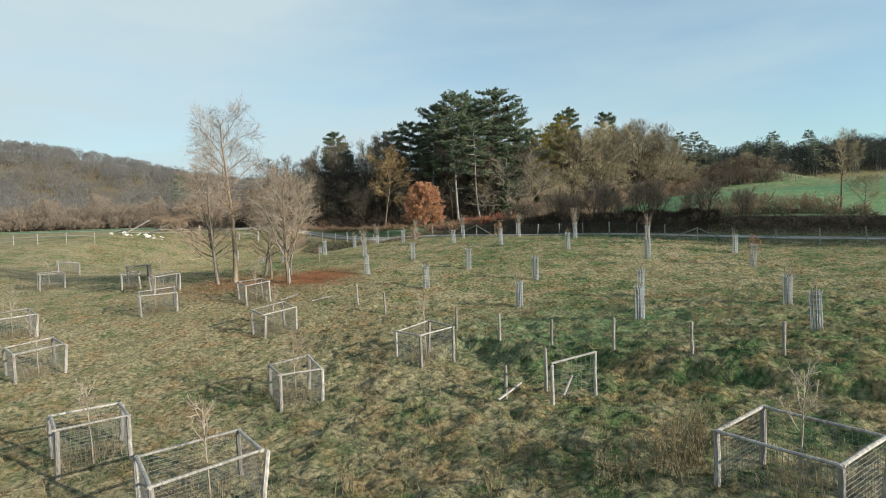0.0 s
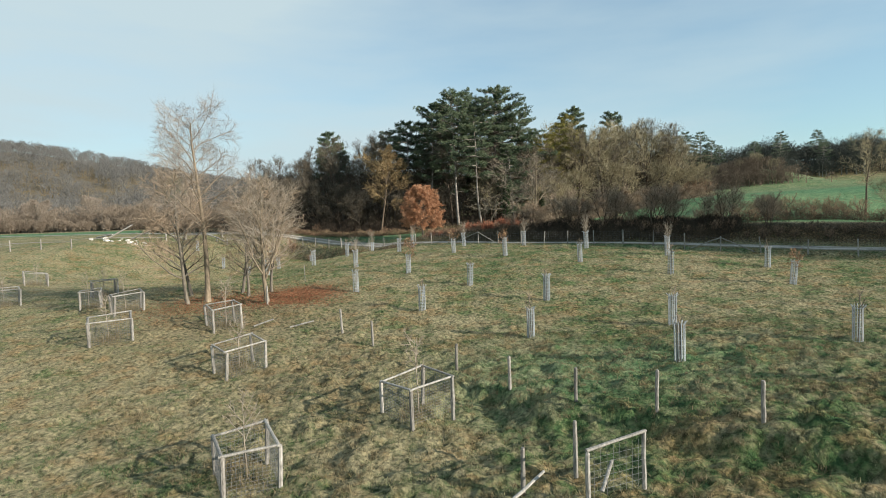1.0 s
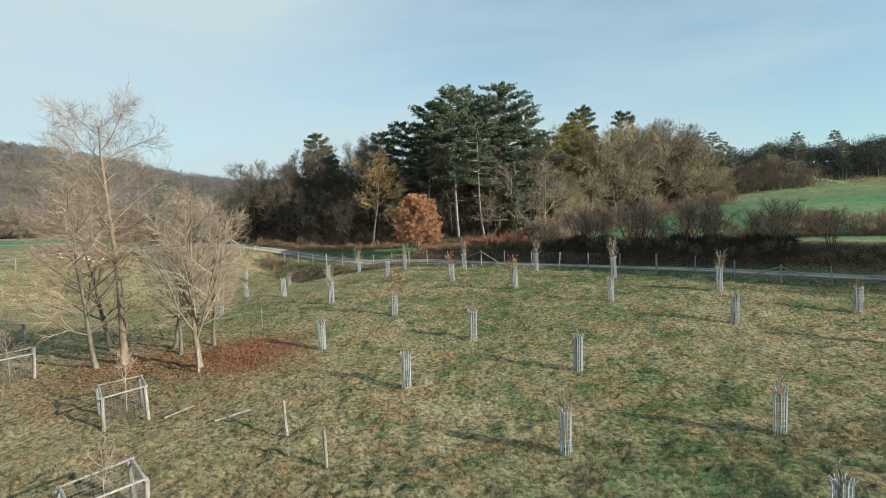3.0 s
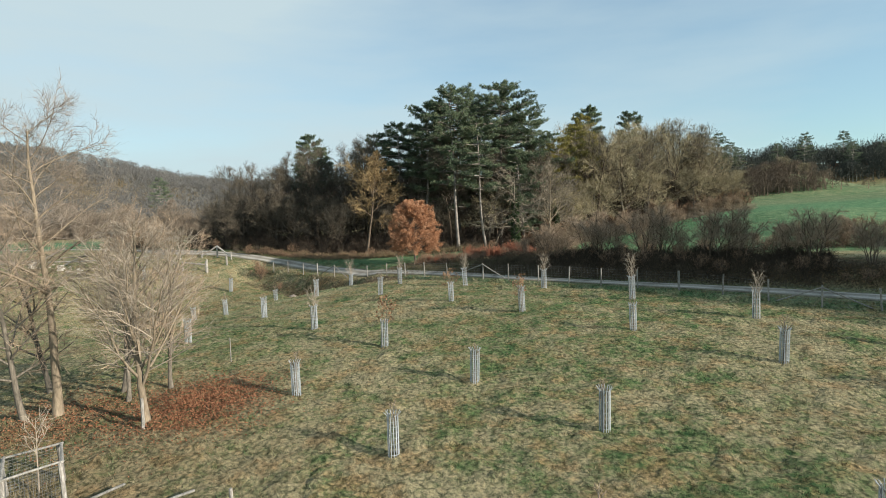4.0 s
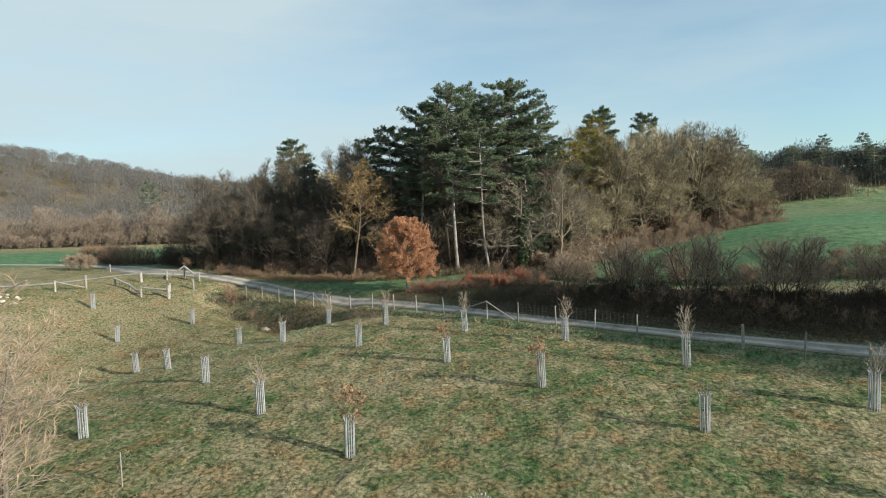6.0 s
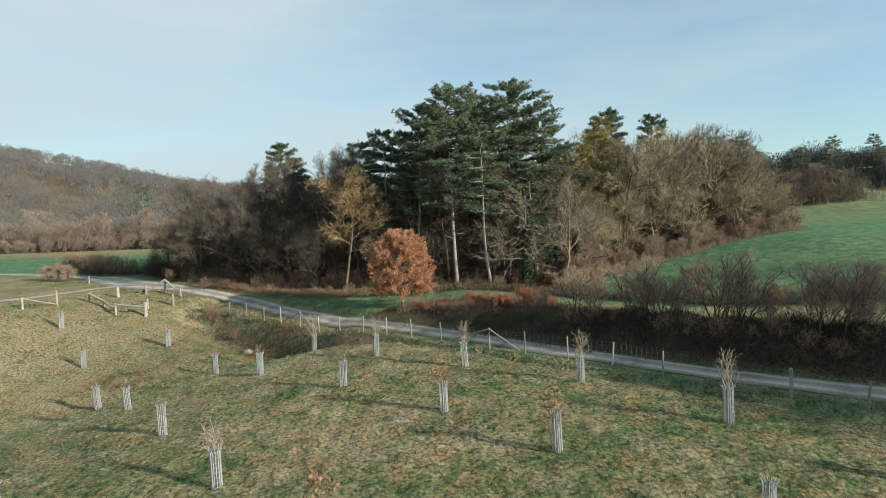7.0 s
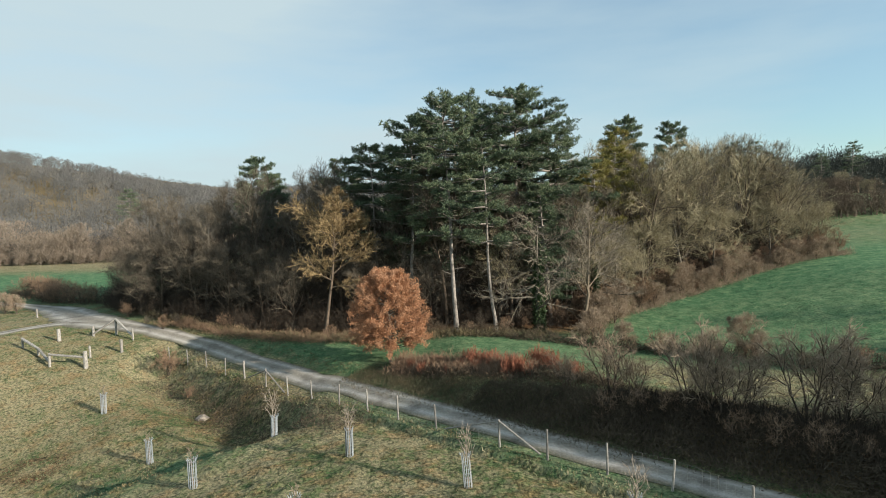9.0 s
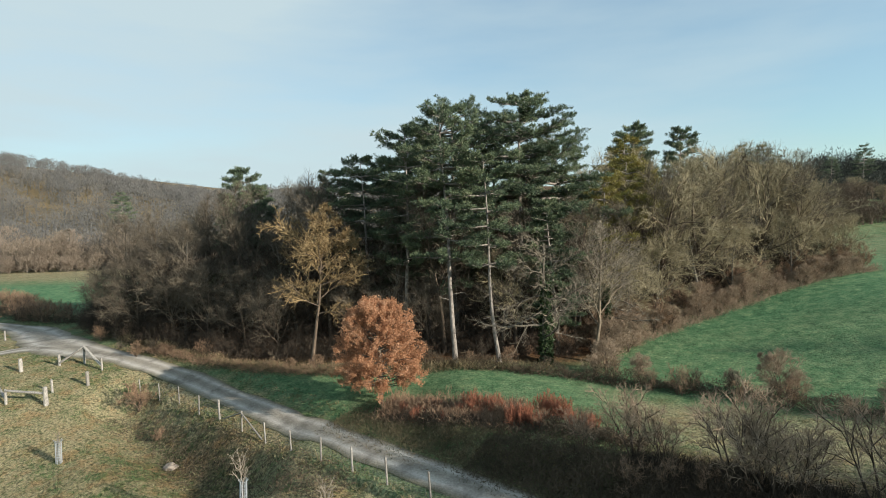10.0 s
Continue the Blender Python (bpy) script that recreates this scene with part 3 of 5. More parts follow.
def branch_out(rng, parent, count, first, angle, ratio, segs, wander, lift, taper=0.45, thin=0.01, tip=0.55):
    """Side limbs of one limb, from the share first of its length on."""
    pts, rad = parent
    total = np.linalg.norm(np.diff(pts, axis=0), axis=1).sum()
    turn, made = rng.uniform(0, 6.28), []
    for i in range(count):
        s = first + (1 - first) * ((i + rng.uniform(0.1, 0.9)) / count)
        f = s * (len(pts) - 1)
        k = min(int(f), len(pts) - 2)
        p = pts[k] + (pts[k + 1] - pts[k]) * (f - k)
        w = unit(pts[k + 1] - pts[k])
        turn += 2.4 + rng.normal(0, 0.5)
        length = total * ratio * (1 - (1 - tip) * s) * rng.uniform(0.75, 1.25)
        r = max((rad[k] + (rad[k + 1] - rad[k]) * (f - k)) * taper, thin)
        made.append(limb(rng, p, side_way(rng, w, angle * rng.uniform(0.7, 1.25), turn), length, r, max(r * 0.35, thin * 0.6), segs, wander, lift))
    return made


def tubes(limbs, sides):
    """Verts and faces of round limbs, all in one."""
    groups, verts, faces, base = {}, [], [], 0
    for p, r in limbs:
        groups.setdefault(len(p), []).append((p, r))
    for k, items in groups.items():
        p, r = np.array([i[0] for i in items]), np.array([i[1] for i in items])
        t = np.gradient(p, axis=1)
        t /= np.linalg.norm(t, axis=2, keepdims=True) + 1e-9
        ref = np.where(np.abs(t[:, :1, 2:]) > 0.85, (1.0, 0, 0), (0, 0, 1.0))
        a = np.cross(t, np.broadcast_to(ref, t.shape))
        a /= np.linalg.norm(a, axis=2, keepdims=True) + 1e-9
        b = np.cross(t, a)
        ang = np.arange(sides) * 2 * np.pi / sides
        ring = p[:, :, None] + r[:, :, None, None] * (a[:, :, None] * np.cos(ang)[:, None] + b[:, :, None] * np.sin(ang)[:, None])
        n = len(items)
        i = np.arange(n * k * sides).reshape(n, k, sides) + base
        q = np.stack([i[:, :-1], np.roll(i, -1, 2)[:, :-1], np.roll(i, -1, 2)[:, 1:], i[:, 1:]], -1).reshape(-1, 4)
        verts.append(ring.reshape(-1, 3))
        faces.append(q)
        base += n * k * sides
    return np.concatenate(verts), np.concatenate(faces)


def slips(rng, centres, ways, length, width, bend=0.3):
    """Small two-sided blades (leaves, needles): four corners each, folded along the middle."""
    n = len(centres)
    w = ways / (np.linalg.norm(ways, axis=1, keepdims=True) + 1e-9)
    a = np.cross(w, rng.normal(0, 1, (n, 3)))
    a /= np.linalg.norm(a, axis=1, keepdims=True) + 1e-9
    c = np.cross(w, a)
    ln, wd = length * rng.uniform(0.7, 1.3, (n, 1)), width * rng.uniform(0.7, 1.3, (n, 1))
    v = np.stack([centres, centres + w * ln * 0.5 + a * wd * 0.5 + c * wd * bend, centres + w * ln, centres + w * ln * 0.5 - a * wd * 0.5 + c * wd * bend], 1)
    i = np.arange(n * 4).reshape(n, 4)
    return v.reshape(-1, 3), np.concatenate([i[:, (0, 1, 2)], i[:, (0, 2, 3)]])


def joined(pieces):
    verts, tri, base = [], [], 0
    for v, f in pieces:
        if f.shape[1] == 4:
            f = np.concatenate([f[:, (0, 1, 2)], f[:, (0, 2, 3)]])
        verts.append(v)
        tri.append(f + base)
        base += len(v)
    return np.concatenate(verts), np.concatenate(tri)


def bare_tree(name, seed, label, tall, trunk_r, first=0.35, n1=16, a1=50, len1=0.36, n2=9, n3=8, n4=0, lift=0.06, wander=0.1, stems=1, bark=BARK_GREY, twig=TWIG_SUNLIT, thin=0.011, lean=0.0, group="", leaves=0, leaf_mat=None, dome=0.0, fuzz=0, fuzz_size=(0.5, 0.024), apart=False):
    """A leafless tree: trunk with its main limbs, and a crown of fine twigs."""
    rng = np.random.default_rng(seed)
    ob = thing(name, Matrix(), label, "tree" if "tree" in name else "shrub", group)
    boles = []
    for s in range(stems):
        a = rng.uniform(0, 6.28)
        spread = 0.0 if stems == 1 else rng.uniform(0.12, 0.4)
        way = (math.cos(a) * spread + lean, math.sin(a) * spread, 1)
        boles.append(limb(rng, (math.cos(a) * 0.12 * (stems > 1), math.sin(a) * 0.12 * (stems > 1), -0.25), way, tall * rng.uniform(0.85, 1.0), trunk_r, trunk_r * 0.18, 9, wander * 0.5, 0.05))
    l1 = [b for t in boles for b in branch_out(rng, t, n1, first, a1, len1, 6, wander, lift, 0.5, thin * 2)]
    if dome:
        # limbs reach to a rounded outline
        for p, r in l1:
            d = unit(p[-1] - p[0])
            o = (p[0] - (0, 0, tall * 0.56)) / (dome * tall, dome * tall, tall * 0.44)
            e = d / (dome * tall, dome * tall, tall * 0.44)
            qa, qb, qc = e @ e, o @ e, o @ o - 1
            far = (-qb + math.sqrt(max(qb * qb - qa * qc, 0.01 * qa))) / qa
            p[:] = p[0] + (p - p[0]) * (max(far, 0.08 * tall) * rng.uniform(0.72, 0.88) / np.linalg.norm(p[-1] - p[0]))
    l2 = [b for t in l1 for b in branch_out(rng, t, n2, 0.15, 42, 0.5, 3, wander * 1.2, lift * 0.8, 0.5, thin * 1.3)]
    l3 = [b for t in l2 for b in branch_out(rng, t, n3, 0.12, 38, 0.55, 1 if fuzz else 2, wander * 1.4, lift * 0.6, 0.5, thin)]
    l4 = [b for t in l3 for b in branch_out(rng, t, n4, 0.2, 35, 0.6, 1, wander, lift * 0.5, 0.6, thin * 0.9)] if n4 else []
    for p, r in boles:
        r[0] *= 1.35
    if apart:
        bole = mesh_part("trunk", make_mesh("trunk", *tubes(boles, 8), bark, True), ob)
        for b in l1:
            mesh_part("branch", make_mesh("branch", *tubes([b], 5), bark, True), bole)
    else:
        mesh_part("trunk", make_mesh("trunk", *joined([tubes(boles, 8), tubes(l1, 5)]), bark, True), ob)
    fine = [tubes(l2, 3), tubes(l3, 3)] + ([tubes(l4, 3)] if l4 else [])
    if fuzz:
        a, b = np.array([p[0] for p, r in l3]), np.array([p[-1] for p, r in l3])
        k = rng.integers(0, len(a), fuzz)
        c = a[k] + (b[k] - a[k]) * rng.uniform(0.1, 1.1, (fuzz, 1))
        w = (b[k] - a[k]) / (np.linalg.norm(b[k] - a[k], axis=1, keepdims=True) + 1e-9)
        fine.append(slips(rng, c, w + rng.normal(0, 0.5, (fuzz, 3)) + (0, 0, 0.25), *fuzz_size))
    mesh_part("crown", make_mesh("crown", *joined(fine), twig), ob)
    ends = np.array([p[-1] for p, r in l3] + [p[len(p) // 2] for p, r in l3])
    if leaves:
        pick = ends[rng.integers(0, len(ends), leaves)] + rng.normal(0, 0.08, (leaves, 3))
        v, f = slips(rng, pick, rng.normal(0, 1, (leaves, 3)) + (0, 0, -0.3), 0.15, 0.1)
        mesh_part("foliage", make_mesh("foliage", v, f, leaf_mat), ob)
    return ob


def pine_tree(name, seed, label, tall, trunk_r, first=0.42, tiers=10, reach=4.4, needles=NEEDLES, lean=0.0, flat=3.0, per=5, dense=1.0, group="pines of the wood"):
    """A tall pine: bare trunk, tiers of upturned limbs that carry flat pads of needle tufts."""
    rng = np.random.default_rng(seed)
    ob = thing(name, Matrix(), label, "tree", group)
    bole = limb(rng, (0, 0, -0.3), (lean, 0.02, 1), tall, trunk_r, trunk_r * 0.15, 12, 0.025, 0.02 if lean == 0 else 0.035)
    bole[1][0] *= 1.3
    limbs, tufts, ways = [], [], []
    turn = rng.uniform(0, 6)
    pts = bole[0]
    for i in range(tiers * per):
        s = first + (0.975 - first) * ((i // per) / (tiers - 1)) ** 0.92 + rng.normal(0, 0.007)
        s = min(s, 0.985)
        f = s * 12
        k = min(int(f), 11)
        p = pts[k] + (pts[k + 1] - pts[k]) * (f - k)
        turn += 6.2832 / per + rng.normal(0, 0.35) + (0.7 if i % per == 0 else 0)
        u = max((s - first) / (1 - first), 0)
        size = reach * max(1 - u ** flat, 0.02) ** 0.55 * (0.6 + 0.4 * min(u * 2, 1)) * rng.uniform(0.58, 1.06) + 0.5
        main = limb(rng, p, (math.cos(turn), math.sin(turn), rng.uniform(-0.2, 0.04) + 0.24 * u * u), size, max(0.085 * size / 3, 0.03), 0.02, 6, 0.07, 0.03)
        subs = []
        for q, r in branch_out(rng, main, int(5 + 2.8 * size), 0.28, 50, 0.36, 3, 0.12, 0.0, 0.5, 0.012):
            q[:, 2] = q[0, 2] + (q[:, 2] - q[0, 2]) * 0.35 + np.linspace(0, 0.12, len(q))
            subs.append((q, r))
        limbs += [main] + subs
        for q, r in subs + [main]:
            m = max(2, int(np.linalg.norm(q[-1] - q[0]) / 0.22))
            f = rng.uniform(0.3, 1.04, m) * (len(q) - 1)
            kk = np.minimum(f.astype(int), len(q) - 2)
            c = q[kk] + (q[kk + 1] - q[kk]) * (f - kk)[:, None] + rng.normal(0, 0.09, (m, 3)) + (0, 0, 0.06)
            b = int(12 * dense)
            tufts.append(np.repeat(c, b, 0) + rng.normal(0, 0.06, (m * b, 3)))
            ways.append(np.tile(unit(q[-1] - q[0]), (m * b, 1)) * 0.45 + rng.normal(0, 0.62, (m * b, 3)) * (1, 1, 0.6) + (0, 0, 0.5))
    # a few dead snags on the bare trunk
    snags = branch_out(rng, (pts[:7], bole[1][:7]), 9, 0.4, 80, 0.16, 3, 0.1, -0.04, 0.2, 0.016)
    mesh_part("trunk", make_mesh("trunk", *joined([tubes([bole], 9), tubes(snags, 4), tubes(limbs, 3)]), BARK_PINE, True), ob)
    v, f = slips(rng, np.concatenate(tufts), np.concatenate(ways), 0.3, 0.06)
    mesh_part("crown", make_mesh("crown", v, f, needles), ob)
    return ob


def copper_beech(seed):
    """A young tree that keeps its copper leaves."""
    rng = np.random.default_rng(seed)
    ob = thing("copper_leaved_tree", Matrix(), "young broadleaf tree keeping dense copper-orange winter leaves beside the track", "tree")
    bole = limb(rng, (0, 0, -0.2), (0, 0, 1), 6.9, 0.13, 0.03, 9, 0.03, 0.03)
    l1 = []
    for i in range(120):
        s = 0.19 + 0.77 * (i + rng.uniform(0, 0.9)) / 120
        p = bole[0][min(int(s * 9), 8)] * (1 - (s * 9) % 1) + bole[0][min(int(s * 9) + 1, 9)] * ((s * 9) % 1)
        length = 3.05 * max(0.05, 1 - ((s - 0.37) / 0.64) ** 2) ** 0.6 * rng.uniform(0.9, 1.04)
        a = i * 2.4 + rng.normal(0, 0.3)
        l1.append(limb(rng, p, (math.cos(a), math.sin(a), 0.08 + 0.75 * s * s), length, 0.035 * length / 3 + 0.01, 0.008, 6, 0.05, 0.04))
    l2 = [b for t in l1 for b in branch_out(rng, t, 6, 0.35, 50, 0.32, 3, 0.12, 0.06, 0.5, 0.009)]
    mesh_part("trunk", make_mesh("trunk", *joined([tubes([bole], 8), tubes(l1, 5), tubes(l2, 3)]), BARK_GREY, True), ob)
    n = 60000
    pick = rng.integers(0, len(l2), n)
    s = rng.uniform(0.1, 1.1, n)
    c = np.array([l2[i][0][0] + (l2[i][0][-1] - l2[i][0][0]) * u for i, u in zip(pick, s)]) + rng.normal(0, 0.09, (n, 3))
    v, f = slips(rng, c, rng.normal(0, 1, (n, 3)) + (0, 0, -0.35), 0.105, 0.075)
    mesh_part("foliage", make_mesh("foliage", v, f, COPPER), ob)
    return ob


def stand(proto, spots, first=True):
    """Set a prototype on the land and copies of it at the other spots: x, y, scale, turn."""
    made = []
    for k, (x, y, s, turn) in enumerate(spots):
        m = pose(x, y, at(x, y) - 0.05, 0, 0, turn) @ Matrix.Diagonal((s, s, s, 1))
        if k == 0 and first:
            proto.matrix_basis = m
            made.append(proto)
        else:
            c = copy_thing(proto, Matrix())
            c.matrix_basis = m
            made.append(c)
    return made


rs = random.Random(11)

# the copse in the meadow
stand(bare_tree("birch_tree", 3, "tall slender bare tree with pale trunk and fine drooping twigs", 12.4, 0.17, 0.4, 22, 50, 0.36, 10, 8, 3, -0.03, 0.1, bark=BARK_PALE, twig=TWIG_HAZE, lean=0.02, thin=0.0062, fuzz=6000, fuzz_size=(0.5, 0.006)), [(-14.85, 39.6, 1.06, 20)])
bushy = bare_tree("spreading_tree", 8, "low bare tree with many upswept rust-brown limbs standing in fallen leaves", 7.9, 0.15, 0.19, 27, 46, 0.5, 10, 8, 1, 0.07, 0.1, stems=1, bark=BARK_PALE, twig=TWIG_PALE, thin=0.0068, dome=0.42)
stand(bushy, [(-10.7, 38.5, 1.0, 0)])
copse = bare_tree("copse_tree", 14, "bare rust-twigged tree of the meadow copse with a slim trunk", 8.8, 0.13, 0.22, 20, 55, 0.42, 10, 9, 0, 0.03, 0.12, bark=BARK_GREY, twig=TWIG_BUSH, thin=0.008, group="meadow copse")
stand(copse, [(-15.9, 39.3, 1.0, 0), (-13.4, 41.6, 0.9, 120), (-12.6, 40.6, 0.75, 210), (-17.1, 42.5, 0.95, 300), (-11.6, 42.2, 0.8, 50)])

# the copper tree on the verge
stand(copper_beech(5), [(-2.6, 81.9, 1.0, 0)])

# pines of the wood
pine_a = pine_tree("pine_tree", 21, "tall dark green pine with a broad flat-topped layered crown", 22.2, 0.3, 0.3, 10, 6.3, flat=6.0, per=6)
pine_b = pine_tree("pine_tree", 22, "tall slender pine with a bare pale trunk and high crown", 20.8, 0.22, 0.42, 9, 4.3, flat=4.0)
pine_c = pine_tree("pine_tree", 23, "smaller dark pine at the wood's edge", 15.5, 0.22, 0.22, 15, 3.7, flat=1.6)
pine_y = pine_tree("pine_tree", 24, "pine with yellowing green needles among bare trees", 15.5, 0.2, 0.26, 13, 3.6, flat=1.9, needles=NEEDLES_YELLOW, dense=0.9)
pine_l = pine_tree("pine_tree", 25, "slender pine with a leaning pale trunk at the wood's edge", 18.5, 0.2, 0.5, 7, 3.6, lean=-0.11)
stand(pine_a, [(8.6, 94.5, 1.0, 0), (13.6, 97.5, 0.85, 130), (2.8, 94.5, 0.93, 215), (6.3, 98.5, 0.9, 250), (-3.2, 98, 0.75, 60)])
stand(pine_b, [(2.6, 88.3, 0.98, 0), (-1.4, 92, 0.92, 300), (0.6, 96, 0.95, 20), (-7.8, 100, 0.78, 80)])
stand(pine_l, [(6.1, 88.4, 0.9, 0), (-4.4, 95.5, 0.93, 12)])
stand(pine_c, [(-19.3, 105, 1.1, 0), (11.4, 91.5, 0.85, 70), (-17.9, 107.5, 0.98, 120), (26.2, 116.7, 1.3, 150), (36.5, 128, 1.3, 260)])
stand(pine_y, [(22.8, 104.5, 1.0, 300), (20.4, 102.5, 1.05, 0), (17.2, 98, 0.95, 110), (15.4, 100.5, 0.95, 200), (23.6, 113.5, 1.2, 40)])

# leafless trees of the wood
WOOD = "bare trees of the wood"
# light is in the twig colour: tall_c sunlit, tall_a and tall_b shaded
tall_a = bare_tree("forest_tree", 31, "tall narrow leafless tree of the wood with brown twigs", 15, 0.17, 0.34, 16, 45, 0.32, 9, 7, 0, 0.08, 0.1, bark=BARK_BROWN, twig=TWIG_SHADED, group=WOOD, thin=0.014, dome=0.25, fuzz=4000, fuzz_size=(0.55, 0.017))
tall_c = bare_tree("forest_tree", 39, "tall leafless tree of the wood with sunlit olive-brown twigs", 14.5, 0.18, 0.3, 17, 50, 0.36, 9, 8, 0, 0.06, 0.12, bark=BARK_BROWN, twig=TWIG_SUNLIT, group=WOOD, thin=0.013, dome=0.28, fuzz=3000, fuzz_size=(0.5, 0.014))
tall_b = bare_tree("forest_tree", 32, "leafless grey-barked tree of the wood", 14, 0.19, 0.26, 17, 52, 0.38, 8, 8, 0, 0.07, 0.12, bark=BARK_GREY, twig=TWIG_SHADED, group=WOOD, thin=0.014, dome=0.29, fuzz=4500, fuzz_size=(0.55, 0.017))
oak = bare_tree("forest_tree", 33, "broad leafless oak with a rounded crown at the wood's edge", 12, 0.24, 0.2, 18, 64, 0.5, 10, 9, 0, 0.015, 0.14, bark=BARK_BROWN, twig=TWIG_SUNLIT, group=WOOD, thin=0.015, dome=0.46, fuzz=3500, fuzz_size=(0.55, 0.014))
round_b = bare_tree("forest_tree", 36, "rounded leafless tree with fine brown twigs at the wood's edge", 10, 0.16, 0.15, 18, 60, 0.52, 10, 9, 0, 0.02, 0.14, bark=BARK_GREY, twig=TWIG_SUNLIT, group=WOOD, thin=0.013, dome=0.48, fuzz=5500, fuzz_size=(0.55, 0.015))
gold = bare_tree("lichen_tree", 34, "leafless tree with golden lichen-covered branches", 13.2, 0.17, 0.36, 20, 62, 0.42, 9, 8, 0, 0.02, 0.15, bark=BARK_BROWN, twig=TWIG_GOLD, group=WOOD, thin=0.024, dome=0.4, fuzz=9000, fuzz_size=(0.36, 0.045))
pale = bare_tree("forest_tree", 35, "pale leafless tree leaning at the wood's edge", 12, 0.18, 0.3, 15, 52, 0.45, 9, 8, 0, 0.05, 0.12, bark=BARK_PALE, twig=TWIG_GREY, lean=0.1, group=WOOD, thin=0.013, dome=0.4, fuzz=2500, fuzz_size=(0.5, 0.015))
grey_oak = bare_tree("spreading_oak", 37, "wide leafless oak with drooping grey branches and ivy on its trunk", 10.5, 0.24, 0.22, 16, 76, 0.52, 9, 8, 0, 0.02, 0.16, bark=BARK_GREY, twig=TWIG_GREY, group=WOOD, apart=True, thin=0.014)
round_c = bare_tree("forest_tree", 38, "low rounded leafless tree with grey-brown twigs in the shaded wood edge", 9.5, 0.15, 0.15, 17, 58, 0.5, 10, 8, 0, 0.03, 0.14, bark=BARK_BROWN, twig=TWIG_SHADED, group=WOOD, thin=0.013, dome=0.46, fuzz=5000, fuzz_size=(0.55, 0.016))
irng = np.random.default_rng(12)
n_ivy = 2600
ia, iz = irng.uniform(0, 6.2832, n_ivy), irng.uniform(0, 6.5, n_ivy)
ir = 0.3 + irng.uniform(0, 0.35, n_ivy) * (1 - iz / 9)
v, f = slips(irng, np.stack([np.cos(ia) * ir, np.sin(ia) * ir, iz], 1), irng.normal(0, 1, (n_ivy, 3)), 0.2, 0.16)
mesh_part("ivy", make_mesh("ivy", v, f, IVY), grey_oak, "dark green ivy leaves climbing the trunk")
stand(grey_oak, [(9.9, 89.0, 1.0, 0), (15.8, 92.5, 0.85, 120)])
stand(gold, [(-9.4, 90.3, 1.0, 0)])
stand(pale, [(13.8, 89.2, 0.95, 10),  (-26.0, 108, 1.05, 60)])
stand(oak, [(37.2, 107.5, 1.2, 0), (43.5, 109.5, 0.95, 100), (29, 103.5, 1.2, 200), (40.5, 113, 1.1, 300), (7.8, 91.5, 0.75, 90), (24, 101.5, 1.2, 250), (33, 110, 1.4, 10), (27, 108, 1.42, 70), (46.5, 113, 0.95, 160), (21.5, 107, 1.4, 140), (38, 117, 1.35, 210)])
stand(round_b, [(18.5, 94.6, 0.8, 0), (22.2, 97.6, 0.85, 60), (31.5, 102, 0.85, 120), (47.5, 108.3, 0.65, 190), (40.3, 106.2, 0.75, 240), (44.8, 107.2, 0.6, 300), (15, 93.5, 0.75, 220)])
stand(round_c, [(-32, 101.5, 0.8, 30), (-24.5, 98.5, 0.95, 140), (-35, 105, 0.75, 80), (-28.5, 99.5, 0.85, 250), (-20.5, 96.5, 0.9, 10), (-16.5, 95.5, 0.85, 190), (-13, 93.8, 0.8, 100), (-5.5, 92, 0.75, 320), (0.3, 91.5, 0.7, 45)])
spots_a, spots_b, spots_c = [], [], []
for i in range(48):
    x = -34 + 81 * (i + rs.random()) / 48
    edge = float(np.interp(x, [-36, -26, -10, 3, 14, 20, 27, 38, 50], [104, 96.5, 92, 90, 91, 96.5, 100.5, 105.5, 109]))
    y = edge + (1.0 if i % 3 == 0 else 4.5 if i % 3 == 1 else 9.5) + rs.uniform(-1, 1.5)
    y += 2.5 if x < -8 else 0
    s = rs.uniform(0.85, 1.08) * (0.86 if x < -24 else 0.95 if x > 40 else 1.06 if x > 18 else 1.0)
    (spots_c if x > 14 and i % 3 else spots_a if i % 2 else spots_b).append((x, y, s, rs.uniform(0, 360)))
stand(tall_a, spots_a)
stand(tall_b, spots_b)
stand(tall_c, spots_c)


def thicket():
    """Dim wood interior: a mass of thin upright stems and twigs, coloured as shaded."""
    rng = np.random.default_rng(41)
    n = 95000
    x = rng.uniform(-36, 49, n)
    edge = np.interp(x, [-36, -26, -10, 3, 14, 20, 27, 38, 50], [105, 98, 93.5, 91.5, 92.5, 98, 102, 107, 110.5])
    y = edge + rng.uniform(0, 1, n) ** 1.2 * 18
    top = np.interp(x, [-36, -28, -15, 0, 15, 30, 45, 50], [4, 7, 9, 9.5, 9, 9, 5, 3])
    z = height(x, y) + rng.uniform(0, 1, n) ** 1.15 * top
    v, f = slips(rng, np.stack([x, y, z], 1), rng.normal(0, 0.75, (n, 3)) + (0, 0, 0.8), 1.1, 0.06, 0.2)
    tagged(new("thicket", make_mesh("thicket", v, f, SHADE_TWIG)), "dense brown twigs and saplings inside the wood, darkened for shade", "thicket", kind="stuff")


thicket()

# trees on the slope behind the field and beyond the hedge
stand(copy_thing(tall_c, Matrix()), [(53.2, 74.7, 0.76, 0)])
stand(copy_thing(round_b, Matrix()), [(56.6, 74.9, 0.52, 90)])
